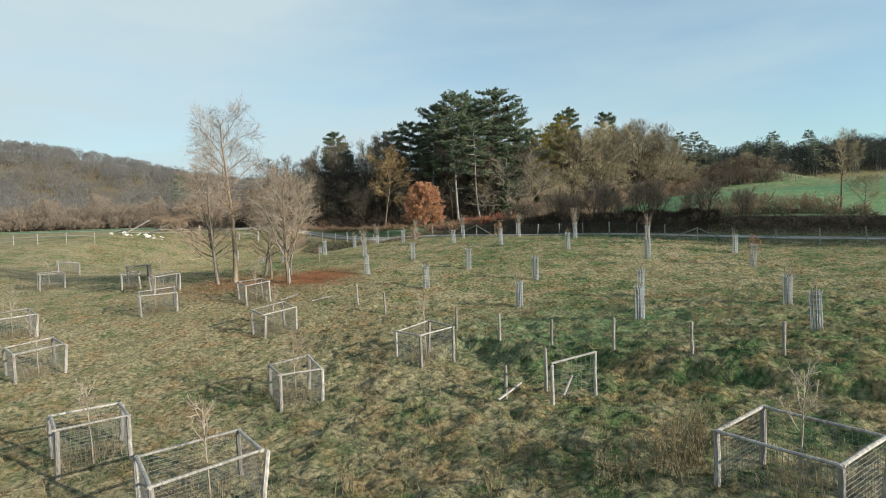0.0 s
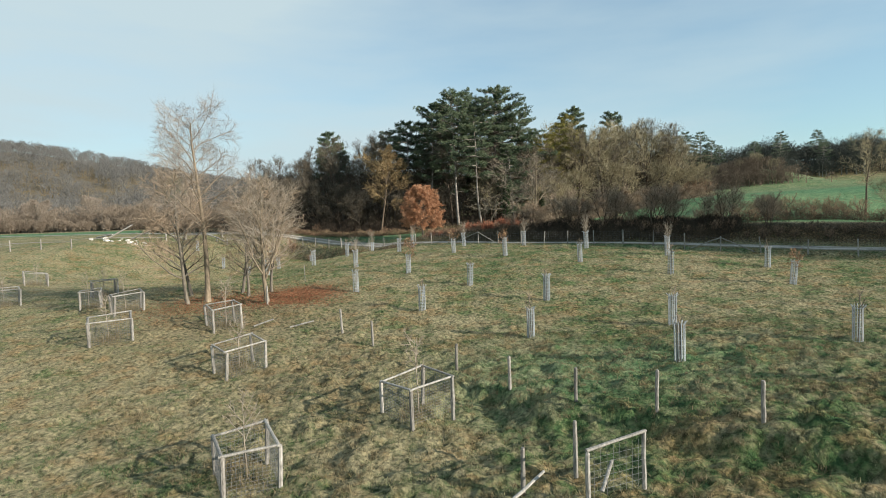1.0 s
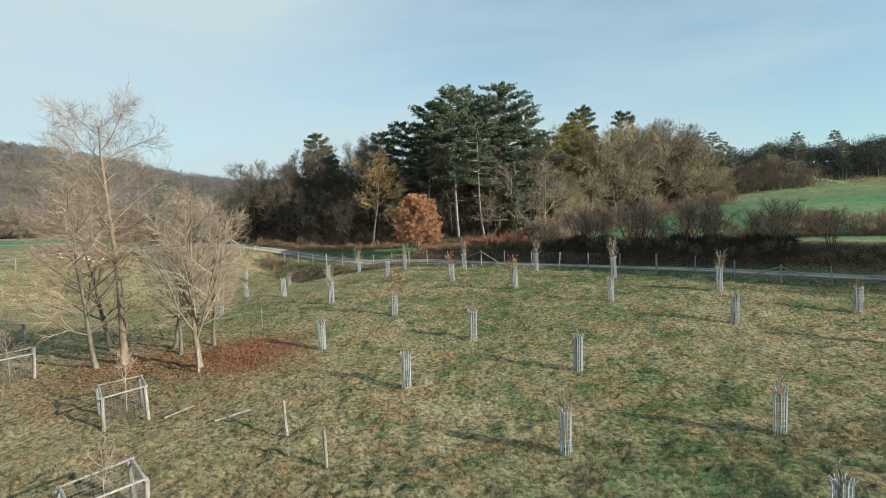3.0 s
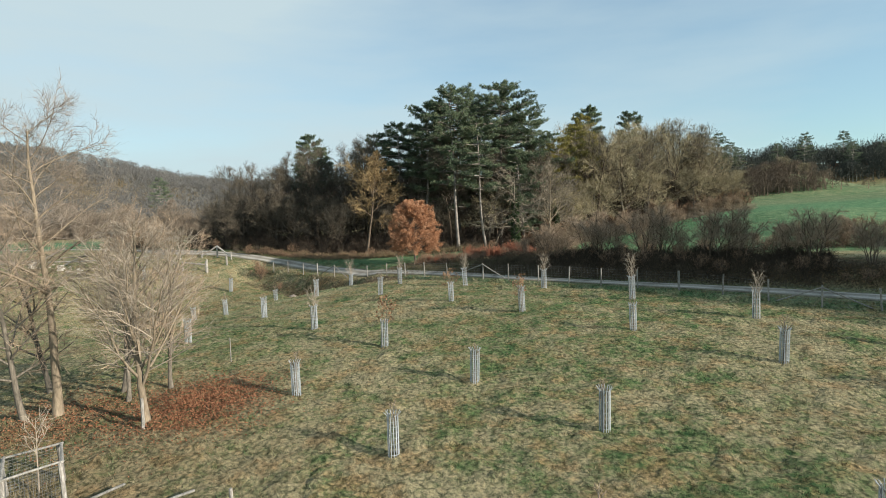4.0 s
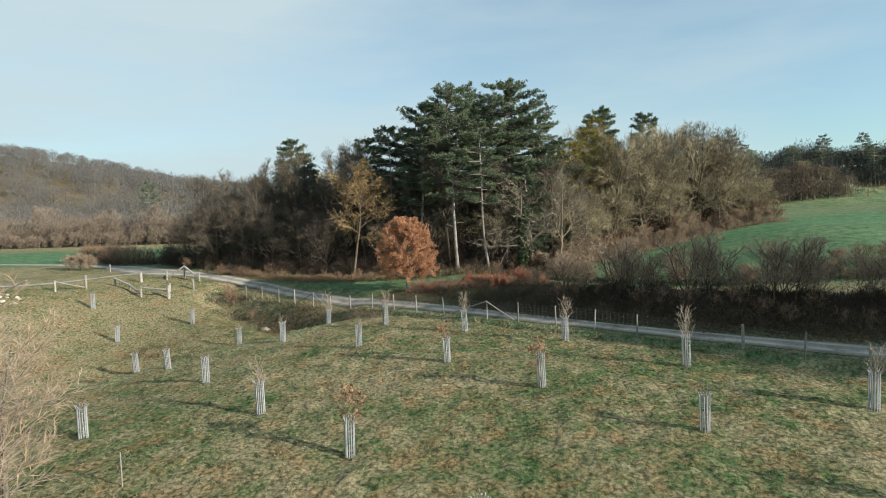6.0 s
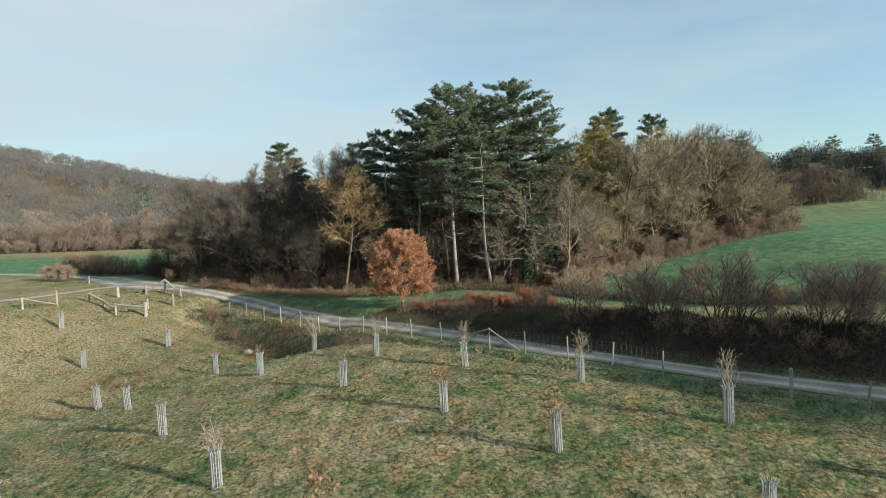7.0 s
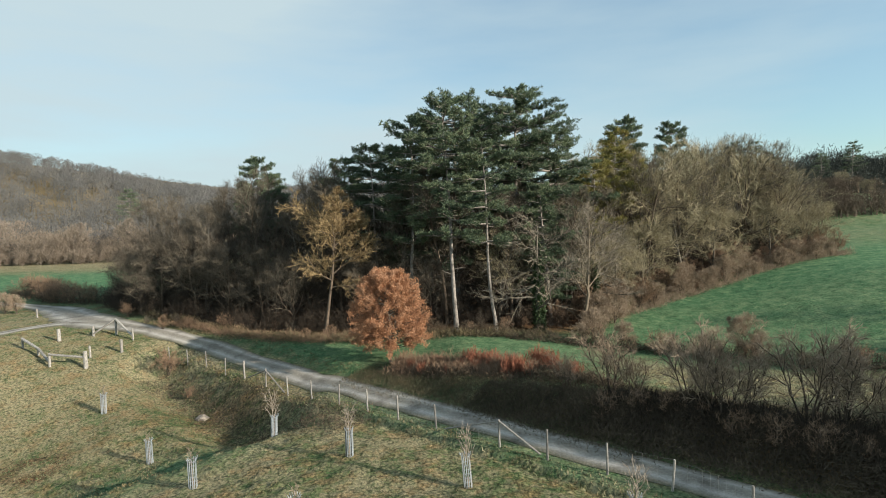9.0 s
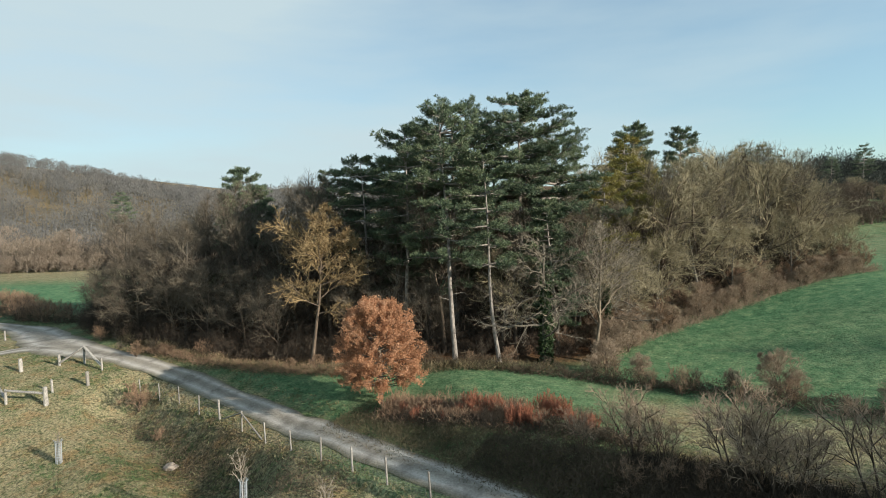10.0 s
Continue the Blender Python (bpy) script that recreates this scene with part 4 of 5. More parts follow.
# unseen tall trees in the hedge further along the track, placed for shade
stand(copy_thing(oak, Matrix()), [(49.5, 46.5, 1.2, 30), (53.5, 45.2, 1.5, 130), (58, 42.8, 1.6, 250), (63, 41, 1.6, 10), (49, 40, 1.3, 210), (54, 38.5, 1.45, 320), (59, 36.5, 1.5, 150)])
# pines out of view, added to deepen the shade over track and hedge
stand(copy_thing(pine_c, Matrix()), [(47.5, 47.2, 1.2, 200), (51.5, 45.4, 1.2, 0), (56, 43.2, 1.15, 90), (61, 41, 1.35, 180), (49, 43, 0.95, 40), (50.5, 40.5, 1.05, 130), (54, 39, 1.15, 220), (58, 37.5, 1.25, 300)])


# ---- shrubs, hedges, undergrowth ----
HEDGE = "hedge along the track"
shrub_a = bare_tree("hedge_shrub", 51, "leafless many-stemmed hedge shrub with grey-brown twigs", 3.6, 0.05, 0.3, 6, 44, 0.5, 5, 4, 0, 0.06, 0.14, stems=6, bark=BARK_BROWN, twig=TWIG_BUSH, group=HEDGE, thin=0.012, fuzz=2600, fuzz_size=(0.35, 0.012))
shrub_b = bare_tree("hedge_shrub", 52, "dense leafless hedge shrub with dark brown twigs", 2.5, 0.04, 0.06, 5, 45, 0.62, 4, 4, 0, 0.06, 0.16, stems=5, bark=BARK_BROWN, twig=TWIG_RUST, group=HEDGE, thin=0.012, fuzz=900, fuzz_size=(0.3, 0.014))
shrub_r = bare_tree("dogwood_shrub", 53, "dense shrub of upright red dogwood shoots", 1.6, 0.02, 0.08, 4, 24, 0.6, 3, 2, 0, 0.1, 0.08, stems=11, bark=TWIG_RED, twig=TWIG_RED, group="red dogwood thicket", thin=0.011)
shrub_u = bare_tree("undergrowth_shrub", 54, "low tangle of brown leafless undergrowth at the wood's foot", 2.2, 0.03, 0.05, 4, 42, 0.65, 4, 4, 0, 0.07, 0.16, stems=6, bark=BARK_BROWN, twig=TWIG_SHADED, group="undergrowth of the wood", thin=0.012)
hedge_a, hedge_b, dog, under, brown = [], [], [], [], []
for i in range(42):
    x = 6 + 47 * i / 41
    y = float(np.interp(x, TRACK[:, 0], TRACK[:, 1]))
    off = 3.1 + rs.uniform(-0.4, 0.6)
    if x > 7.5:
        hedge_b.append((x + off * 0.5, y + off * 0.85, rs.uniform(0.35, 0.65) * (1 if x < 25 else 0.7), rs.uniform(0, 360)))
for x, tall in ((6.2, 0.55), (8.0, 0.9), (9.0, 0.7), (11.4, 1.2), (12.2, 1.0), (12.9, 0.9), (15.0, 1.28), (15.9, 1.05), (17.2, 0.7), (19.0, 1.2), (20.0, 1.2), (20.8, 0.9), (23.4, 0.9), (25.0, 1.15), (28.2, 0.9)):
    off = 4.4 + rs.uniform(-0.8, 1.0)
    hedge_a.append((x + off * 0.5, float(np.interp(x, TRACK[:, 0], TRACK[:, 1])) + off * 0.85, 0.94 * tall, rs.uniform(0, 360)))
for i in range(26):
    x = 13.5 + 40 * (i + rs.random()) / 26
    hedge_b.append((x, float(np.interp(x, [12.6, 17.4, 20.8, 25.3, 30, 54], [84.5, 82.6, 80.4, 76, 74, 69])) + rs.uniform(-0.7, 0.9), rs.uniform(0.4, 0.75), rs.uniform(0, 360)))
for i in range(48):
    u = i / 47
    red = 0.42 < u < 0.97 and i % 4 != 0
    (dog if red or i % 2 else brown).append((-2.0 + 11.6 * u, 80.3 - 6.6 * u + rs.uniform(-1.0, 0.9), (0.85 if red else 0.6) * rs.uniform(0.6, 1.1), rs.uniform(0, 360)))
for i in range(58):
    x = -36 + 86 * (i + rs.random()) / 58
    low = 0.5 if x < 11 else 1.0
    edge = float(np.interp(x, [-36, -26, -10, 3, 14, 20, 27, 38, 50], [102, 94.5, 90.5, 88.5, 89.5, 95, 99, 104, 107.5]))
    under.append((x, edge + rs.uniform(-0.4, 2.6), low * rs.uniform(0.6, 1.35), rs.uniform(0, 360)))
for x, y, s in ((-22.4, 87.8, 0.85), (-20.8, 86.2, 0.4), (-19, 84, 0.35), (-13.5, 80, 0.4)):
    under.append((x, y, s, rs.uniform(0, 360)))
stand(shrub_a, hedge_a)
stand(shrub_b, hedge_b)
stand(shrub_r, dog)
shrub_v = bare_tree("undergrowth_shrub", 55, "low tangle of rust-brown undergrowth at the wood's foot", 2.4, 0.03, 0.05, 4, 42, 0.65, 4, 4, 0, 0.07, 0.16, stems=6, bark=BARK_BROWN, twig=TWIG_RUST, group="undergrowth of the wood", thin=0.012, fuzz=2500, fuzz_size=(0.3, 0.018))
stand(shrub_v, [u for k, u in enumerate(under) if u[0] > 13 or k % 2 == 0])
under = [u for k, u in enumerate(under) if not (u[0] > 13 or k % 2 == 0) and (k % 3 == 0 or u[0] < -24)]
stand(shrub_u, under)
bush = bare_tree("round_bush", 56, "rounded leafless bush with fine reddish-brown twigs at the field edge", 4.4, 0.06, 0.05, 8, 55, 0.6, 8, 6, 0, 0.03, 0.14, stems=3, bark=BARK_BROWN, twig=TWIG_BUSH, group="bushes along the field edge", thin=0.012, dome=0.48, fuzz=6000, fuzz_size=(0.35, 0.02))
edge_spots = []
for i in range(22):
    x = 14.5 + 34.5 * (i + rs.random() * 0.7) / 22
    edge_spots.append((x, float(np.interp(x, [14, 20, 27, 38, 50, 57], [88.5, 94, 98, 103, 106.5, 108])) + rs.uniform(-0.5, 1.5), rs.uniform(0.3, 0.85) * (0.8 if x > 46 else 1), rs.uniform(0, 360)))
edge_spots += [(14.0, 86.2, 0.62, 140), (12.6, 85.6, 0.4, 20), (-53, 107, 0.5, 20), (-51.2, 106.6, 0.56, 100), (-49.4, 106.3, 0.5, 200)]
for i in range(10):
    x = 15.5 + 27 * (i + rs.random() * 1.6) / 11
    edge_spots.append((x, float(np.interp(x, [12.6, 17.4, 20.8, 25.3, 30, 54], [85.5, 83.8, 81.6, 77.2, 75, 70])) + rs.uniform(-0.5, 1.6), rs.uniform(0.25, 0.68), rs.uniform(0, 360)))
stand(bush, edge_spots)
road_hedge = copy_thing(shrub_b, Matrix())
tagged(road_hedge, "dark leafless hedge shrub behind the bend of the track", group="hedge behind the bend")
stand(road_hedge, [(-42.8 - 1.1 * i + rs.uniform(-0.3, 0.3), 110.8 + (0.42 if i < 9 else 0.8) * i + rs.uniform(-0.5, 0.5), rs.uniform(0.85, 1.15), rs.uniform(0, 360)) for i in range(18)])
field_hedge = copy_thing(shrub_b, Matrix())
tagged(field_hedge, "dense leafless shrub in the hedge across the field", group="hedge across the field")
stand(field_hedge, [(38 + 1.1 * i + rs.uniform(-0.4, 0.4), 75.6 - 0.3 * i + rs.uniform(-0.5, 0.5), rs.uniform(0.7, 1.0), rs.uniform(0, 360)) for i in range(12)])
brown_dog = copy_thing(shrub_b, Matrix())
tagged(brown_dog, "low dark brown leafless shrub among the red dogwood", group="red dogwood thicket")
stand(brown_dog, [(x, y, s * 0.75, a) for x, y, s, a in brown])


def tangle(name, label, material, path, width, tall, n, seed, size=(0.24, 0.04), upright=0.3, rise=0.01):
    """Low tangled growth along a line of the plan."""
    rng = np.random.default_rng(seed)
    p = np.array(path, float)
    run = np.concatenate([[0], np.cumsum(np.hypot(*np.diff(p, axis=0).T))])
    s = rng.uniform(0, run[-1], n)
    x, y = np.interp(s, run, p[:, 0]), np.interp(s, run, p[:, 1])
    t = np.gradient(p, axis=0)
    tx, ty = np.interp(s, run, t[:, 0]), np.interp(s, run, t[:, 1])
    off = np.clip(rng.normal(0, 0.3, n), -0.75, 0.75) * width / np.hypot(tx, ty)
    x, y = x - ty * off, y + tx * off
    top = tall * np.clip(0.75 + 0.45 * np.sin(x * 1.7 + 1) * np.sin(y * 1.3), 0.25, 1.3)
    top *= np.clip(s / rise, 0.12, 1)
    z = height(x, y) + rng.uniform(0, 1, n) ** 1.3 * top
    v, f = slips(rng, np.stack([x, y, z], 1), rng.normal(0, 0.8, (n, 3)) + (0, 0, upright), *size)
    tagged(new(name, make_mesh(name, v, f, material)), label, "undergrowth", kind="stuff")


tangle("hedge_brambles", "dark tangled brambles filling the hedge bottom", BRAMBLE, [(3.6, 73.6), (8.5, 69.2), (12.5, 65.4), (17.5, 61.4), (21.5, 59.4), (27, 57)], 3.0, 0.9, 44000, 43, rise=10)
tangle("verge_brambles", "low dark brambles along the track verge", BRAMBLE, [(27, 57), (37, 52.4), (60, 42.5)], 2.6, 0.5, 18000, 143)
tangle("hedge_twigs", "dense mass of leafless hedge twigs darkened for shade", SHADE_TWIG, [(9.8, 69.2), (13.8, 65.8), (18.6, 62), (22.6, 60), (28.4, 57.6)], 2.6, 0.85, 34000, 42, (0.5, 0.03), 0.9, rise=4)
tangle("verge_weeds", "dark dead weeds and rank grass on the verge below the dogwood", WEEDS, [(-5, 80.6), (-2, 78), (1.5, 74.8), (5, 71.7), (8.5, 68.6), (11.5, 65.9)], 3.4, 0.34, 17000, 53, (0.2, 0.03), 0.8, rise=4)
tangle("bank_brambles", "dark brown scrub in a line along the meadow", BRAMBLE, [(-1, 88.4), (3, 87.4), (7, 86.2), (12.6, 84.8), (17.4, 82.8), (20.8, 80.6), (25.3, 76.2), (30, 74), (54, 69)], 1.5, 1.15, 24000, 44)
tangle("dogwood_stems", "rusty brown stems and dead stalks round the dogwood", TWIG_RUST, [(-2.2, 80.6), (0.5, 79.4), (3.2, 77.8), (6, 76)], 2.4, 0.7, 7000, 45, (0.5, 0.03), 1.2)
tangle("dogwood_brambles", "dark brambles at the foot of the dogwood", BRAMBLE, [(-2.4, 79.6), (0, 78.4), (4, 76), (8, 73.6), (11.5, 71.2)], 1.6, 0.55, 10000, 46)
# dead growth whose dark colour also stands in for the ditch's shade
tangle("ditch_scrub", "dead brown growth in the ditch below the track fence", BRAMBLE, [(-23.5, 87.2), (-18.9, 84.2), (-15, 80.6), (-11.2, 77.4), (-7.5, 74.4), (-3.5, 71.2)], 3.6, 0.3, 6500, 47)
tangle("wood_edge_stalks", "tan dead stalks along the foot of the wood", STRAW, [(-30, 99.3), (-24, 96), (-17, 92.2), (-10, 89.6), (-4, 87.6), (3, 86.6), (11, 86.8)], 1.1, 0.6, 5000, 48, (0.45, 0.035), 1.2)

tangle("wood_edge_brush", "low rust-brown brush along the sunny foot of the wood", TWIG_RUST, [(-26, 96.2), (-20, 93.2), (-13, 90.6), (-8, 88.9), (-3, 88)], 1.3, 0.75, 9000, 51, (0.34, 0.022), 0.8)
tangle("field_edge_brush", "low rust-brown brush between the wood and the field", TWIG_BUSH, [(15, 90.2), (20, 93.8), (27, 97.8), (38, 102.8), (50, 106.3)], 1.3, 0.8, 9000, 52, (0.4, 0.026), 0.8)
tangle("wood_edge_thicket", "tangled twigs darkened for the shaded foot of the wood", SHADE_TWIG, [(-44, 119), (-39, 108.5), (-34, 103), (-27, 98.4), (-18, 94.6), (-8, 92.2), (4, 91), (13, 91.5)], 2.4, 2.4, 42000, 49, (0.5, 0.03), 0.9)
tangle("bend_brambles", "dark brambles filling the hedge behind the bend", BRAMBLE, [(-42, 110.6), (-51, 114.4), (-63, 123)], 2.2, 1.3, 9000, 50)


# ---- far woods ----
def far_wood(name, label, material, spots, seed, size, k, slip):
    """Distant woods: uneven crowns of many thin twig clumps on stems."""
    rng = np.random.default_rng(seed)
    s = np.array(spots)
    z = height(s[:, 0], s[:, 1])
    n = len(s)
    wide = size * s[:, None, 2:3] * rng.uniform(0.8, 1.2, (n, 1, 3)) * (4.4, 4.4, 4.6)
    d = rng.normal(0, 1, (n, k, 3))
    d /= np.linalg.norm(d, axis=2, keepdims=True)
    d[:, :, 2] = np.abs(d[:, :, 2]) * 1.5 - 0.6
    c = d * rng.uniform(0.55, 1.0, (n, k, 1)) ** 0.7 * wide + np.stack([s[:, 0], s[:, 1], z + 4.6 * size * s[:, 2]], 1)[:, None]
    v, f = slips(rng, c.reshape(-1, 3), (d * 0.6 + rng.normal(0, 0.5, d.shape) + (0, 0, 0.5)).reshape(-1, 3), *slip)
    stems = [(np.array([(a, b, h - 0.5), (a, b, h + 6 * u * size)]), np.array((0.2, 0.1))) for (a, b, u), h in zip(s, z)]
    tagged(new(name, make_mesh(name, *joined([(v, f), tubes(stems, 3)]), material)), label, "woods", kind="stuff")


frng = np.random.default_rng(77)
hill = [(x, y, s) for x, y, s in zip(frng.uniform(-430, 50, 2000), frng.uniform(206, 420, 2000), frng.uniform(0.95, 1.4, 2000)) if x < 40 - 0.2 * (y - 200) and x > -0.75 * y - 90]
hill = [(x, y, q * (0.72 if y > 350 else 1.0)) for x, y, q in hill]
hill += [(x, y, q) for x, y, q in zip(frng.uniform(-420, 10, 420), frng.uniform(345, 415, 420), frng.uniform(0.55, 0.85, 420)) if x > -0.75 * y - 90]
hill += [(x, y, s) for x, y, s in zip(frng.uniform(-210, -42, 170), frng.uniform(198, 214, 170), frng.uniform(0.6, 0.9, 170))]
far_wood("far_woods", "grey-brown leafless woods covering the distant hills", HAZED_WOOD, hill, 78, 1.0, 190, (1.1, 0.2))
belt_spots = [(x, y, s) for x, y, s in zip(frng.uniform(-215, -40, 300), frng.uniform(188, 212, 300), frng.uniform(0.45, 1.15, 300))] + [(x, y, s) for x, y, s in zip(frng.uniform(-215, -40, 130), frng.uniform(184, 188, 130), frng.uniform(0.2, 0.5, 130))]
far_wood("valley_woods", "brown leafless woods along the far side of the valley field", VALLEY_WOOD, belt_spots, 81, 0.95, 420, (0.9, 0.1))
ridge = []
for x, y, q in zip(frng.uniform(46, 250, 1400), 180 + 70 * frng.uniform(0, 1, 1400) ** 1.5, frng.uniform(0, 1, 1400)):
    lump = noise.noise((x * 0.07, y * 0.05, 4.0)) + 0.35 * noise.noise((x * 0.3, y * 0.2, 8.0))
    if lump > -0.22 - 0.25 * (x > 105):
        ridge.append((x, y, (0.62 + 0.55 * lump) * (0.7 + 0.6 * q) * (0.85 if x < 105 else 1.15)))
far_wood("ridge_woods", "dark mixed woods along the distant ridge", DARK_WOOD, ridge, 79, 0.95, 190, (0.8, 0.15))
scrub = [(80 + 11 * a, 158 + 8 * b, s) for a, b, s in zip(frng.normal(0, 0.6, 260), frng.uniform(-1, 1, 260), frng.uniform(0.55, 1.0, 260))]
far_wood("far_scrub", "brown leafless scrub on the mound above the field", SCRUB, scrub, 80, 0.42, 170, (0.6, 0.08))
belt = bare_tree("valley_tree", 61, "leafless brown tree in the belt beyond the valley field", 11, 0.2, 0.2, 10, 50, 0.4, 6, 4, 0, 0.06, 0.12, bark=BARK_GREY, twig=TWIG_HAZE, group="tree belt beyond the field", thin=0.03, dome=0.42, fuzz=2500, fuzz_size=(0.8, 0.05))
stand(belt, [(-185 + 130 * (i + rs.random()) / 16, 190 + rs.uniform(0, 14) + 10 * (i % 2), rs.uniform(0.8, 1.15), rs.uniform(0, 360)) for i in range(16)])
far_pine = pine_tree("ridge_pine", 26, "dark pine on the distant ridge", 11, 0.2, 0.25, 11, 3.0, flat=1.8, per=4, dense=0.5, group="pines on the ridge")
stand(far_pine, [(-122, 262, 1.7, 30), (81, 197, 1.15, 0), (85, 200, 1.25, 70), (89.5, 198, 1.25, 140), (92.5, 196, 1.0, 220)] + [(96 + 9 * i + rs.uniform(-3, 3), 190 + rs.uniform(-6, 16), rs.uniform(0.6, 1.15), rs.uniform(0, 360)) for i in range(7)])
mound = copy_thing(round_b, Matrix())
tagged(mound, "low rounded leafless tree on the grassy mound", group="scrub on the mound")
stand(mound, [(64 + 3.6 * i + rs.uniform(-2, 2), 157 + rs.uniform(-4, 8), rs.uniform(0.3, 0.5), rs.uniform(0, 360)) for i in range(9)])


# ---- posts, fences, guards ----
def pole(r0, r1, tall, sides=9, sink=0.15, wobble=0.1, seed=0, chamfer=True):
    """A slightly crooked round post with a worn top, standing on the origin."""
    rng = np.random.default_rng(seed)
    bm = bmesh.new()
    rings, levels = [], 6
    off = np.zeros(2)
    for k in range(levels):
        u = k / (levels - 1)
        off = off + rng.normal(0, wobble * 0.06, 2)
        r = (r0 + (r1 - r0) * u) * rng.uniform(0.94, 1.06)
        if chamfer and k == levels - 1:
            r *= 0.78
        h = -sink + (tall + sink) * (u if k < levels - 2 else (0.965 if k == levels - 2 else 1.0))
        rings.append([bm.verts.new((off[0] + r * math.cos(6.2832 * j / sides), off[1] + r * math.sin(6.2832 * j / sides), h)) for j in range(sides)])
    for a, b in zip(rings[:-1], rings[1:]):
        for j in range(sides):
            bm.faces.new((a[j], a[(j + 1) % sides], b[(j + 1) % sides], b[j]))
    bm.faces.new(rings[-1])
    bm.faces.new(rings[0][::-1])
    return bm


def bar(a, b, r, sides=8, flat=0.75):
    """A split rail from a to b with blunt ends."""
    a, b = Vector(a), Vector(b)
    d = b - a
    q = d.to_track_quat("Z", "Y").to_matrix().to_4x4()
    bm = pole(r, r * 0.9, d.length, sides, 0.0, 0.08, int(abs(a.x * 37 + b.y * 91)) % 1000)
    bmesh.ops.transform(bm, matrix=Matrix.Translation(a) @ q @ Matrix.Diagonal((1, flat, 1, 1)), verts=bm.verts)
    return bm


def wires(segments, r, sides=3):
    return tubes([(np.array(s, float), np.full(len(s), r)) for s in segments], sides)


def guard_proto(seed, tall=1.5, rad=0.18):
    """A tree guard: a tube of welded wire with splayed tips, held by two stakes."""
    rng = np.random.default_rng(seed)
    ob = thing("tree_guard", Matrix(), "galvanised wire tree guard tube with splayed top wires standing in grass", "tree guard", "tree guards in the meadow")
    seg, n = [], 13
    for j in range(n):
        a = 6.2832 * j / n
        x, y = math.cos(a), math.sin(a)
        out = rad * rng.uniform(1.15, 1.6)
        seg.append([(x * rad, y * rad, -0.03), (x * rad * rng.uniform(0.97, 1.03), y * rad, tall * 0.5), (x * rad, y * rad, tall * 0.93), (x * out, y * out, tall * rng.uniform(0.97, 1.04))])
    rings = []
    for h in np.linspace(0.08, 0.93, 8):
        rings.append([(math.cos(6.2832 * j / n) * rad, math.sin(6.2832 * j / n) * rad, tall * h) for j in range(n + 1)])
    mesh_part("wire_mesh", make_mesh("wire_mesh", *joined([wires(seg, 0.0125, 5), wires(rings, 0.008, 4)]), WIRE, True), ob)
    for k, a in enumerate((0.6, 3.6)):
        bm = pole(0.03, 0.026, tall * rng.uniform(0.9, 1.02), 7, 0.1, 0.1, seed + k)
        bmesh.ops.translate(bm, verts=bm.verts, vec=(math.cos(a) * rad * 0.86, math.sin(a) * rad * 0.86, 0))
        part("stake", bm, POST_WOOD, ob)
    return ob


GUARD_SPOTS = [(8.71, 24.76), (13.84, 20.59), (15.74, 25.44), (10.71, 30.28), (4.06, 30.02), (-5.58, 40.54), (-1.14, 35.53), (1.83, 41.21), (6.03, 36.61), (15.32, 41.76), (22.4, 42.78), (20.76, 37.37), (10.51, 46.82), (-2.53, 46.55), (5.39, 51.83), (-7.15, 50.82), (1.12, 56.21), (17.61, 48.0), (12.68, 53.4), (8.04, 58.98), (2.37, 63.07), (-3.26, 66.81), (-8.36, 71.37), (-4.28, 60.61), (-10.36, 65.48), (-15.83, 71.91), (-23.05, 79.45), (-11.98, 56.54), (-16.99, 62.44), (-21.73, 67.22), (-27.83, 75.3), (-33.8, 81.67), (-14.06, 49.38)]
protos = [guard_proto(s, t) for s, t in ((1, 1.5), (2, 1.45), (3, 1.55))]
saplings = [
    bare_tree("sapling", 71, "young bare fruit tree with upright twigs growing out of a guard", 2.75, 0.032, 0.5, 12, 34, 0.46, 4, 1, 0, 0.09, 0.07, bark=TWIG_PALE, twig=TWIG_PALE, group="planted saplings", apart=True, thin=0.008),
    bare_tree("sapling", 72, "thin young bare tree growing out of a guard", 2.4, 0.026, 0.6, 6, 33, 0.32, 4, 2, 0, 0.06, 0.06, bark=BARK_GREY, twig=TWIG_BUSH, group="planted saplings", apart=True, thin=0.007),
    bare_tree("sapling", 73, "young tree with dry brown leaves growing out of a guard", 2.5, 0.024, 0.55, 9, 48, 0.42, 5, 3, 0, 0.05, 0.08, bark=BARK_GREY, twig=TWIG_RUST, group="planted saplings", apart=True, thin=0.005, leaves=95, leaf_mat=DRY_LEAVES),
]
by_kind = {0: [], 1: [], 2: []}
tree_kind = {0: [], 1: [], 2: []}
LEAFY = {14: 2, 16: 2, 11: 2, 13: 2, 20: 0, 21: 0, 19: 0, 18: 0, 22: 0, 15: 0, 17: 0}
for i, (x, y) in enumerate(GUARD_SPOTS):
    by_kind[i % 3].append((x, y, rs.uniform(0.95, 1.05), rs.uniform(0, 360)))
    tree_kind[LEAFY.get(i, 1)].append((x, y, rs.uniform(0.85, 1.1), rs.uniform(0, 360)))
for k in range(3):
    for g in stand(protos[k], by_kind[k]):
        g.rotation_euler.x += radians(rs.uniform(-3, 3))
        g.rotation_euler.y += radians(rs.uniform(-3, 3))
    stand(saplings[k], tree_kind[k])


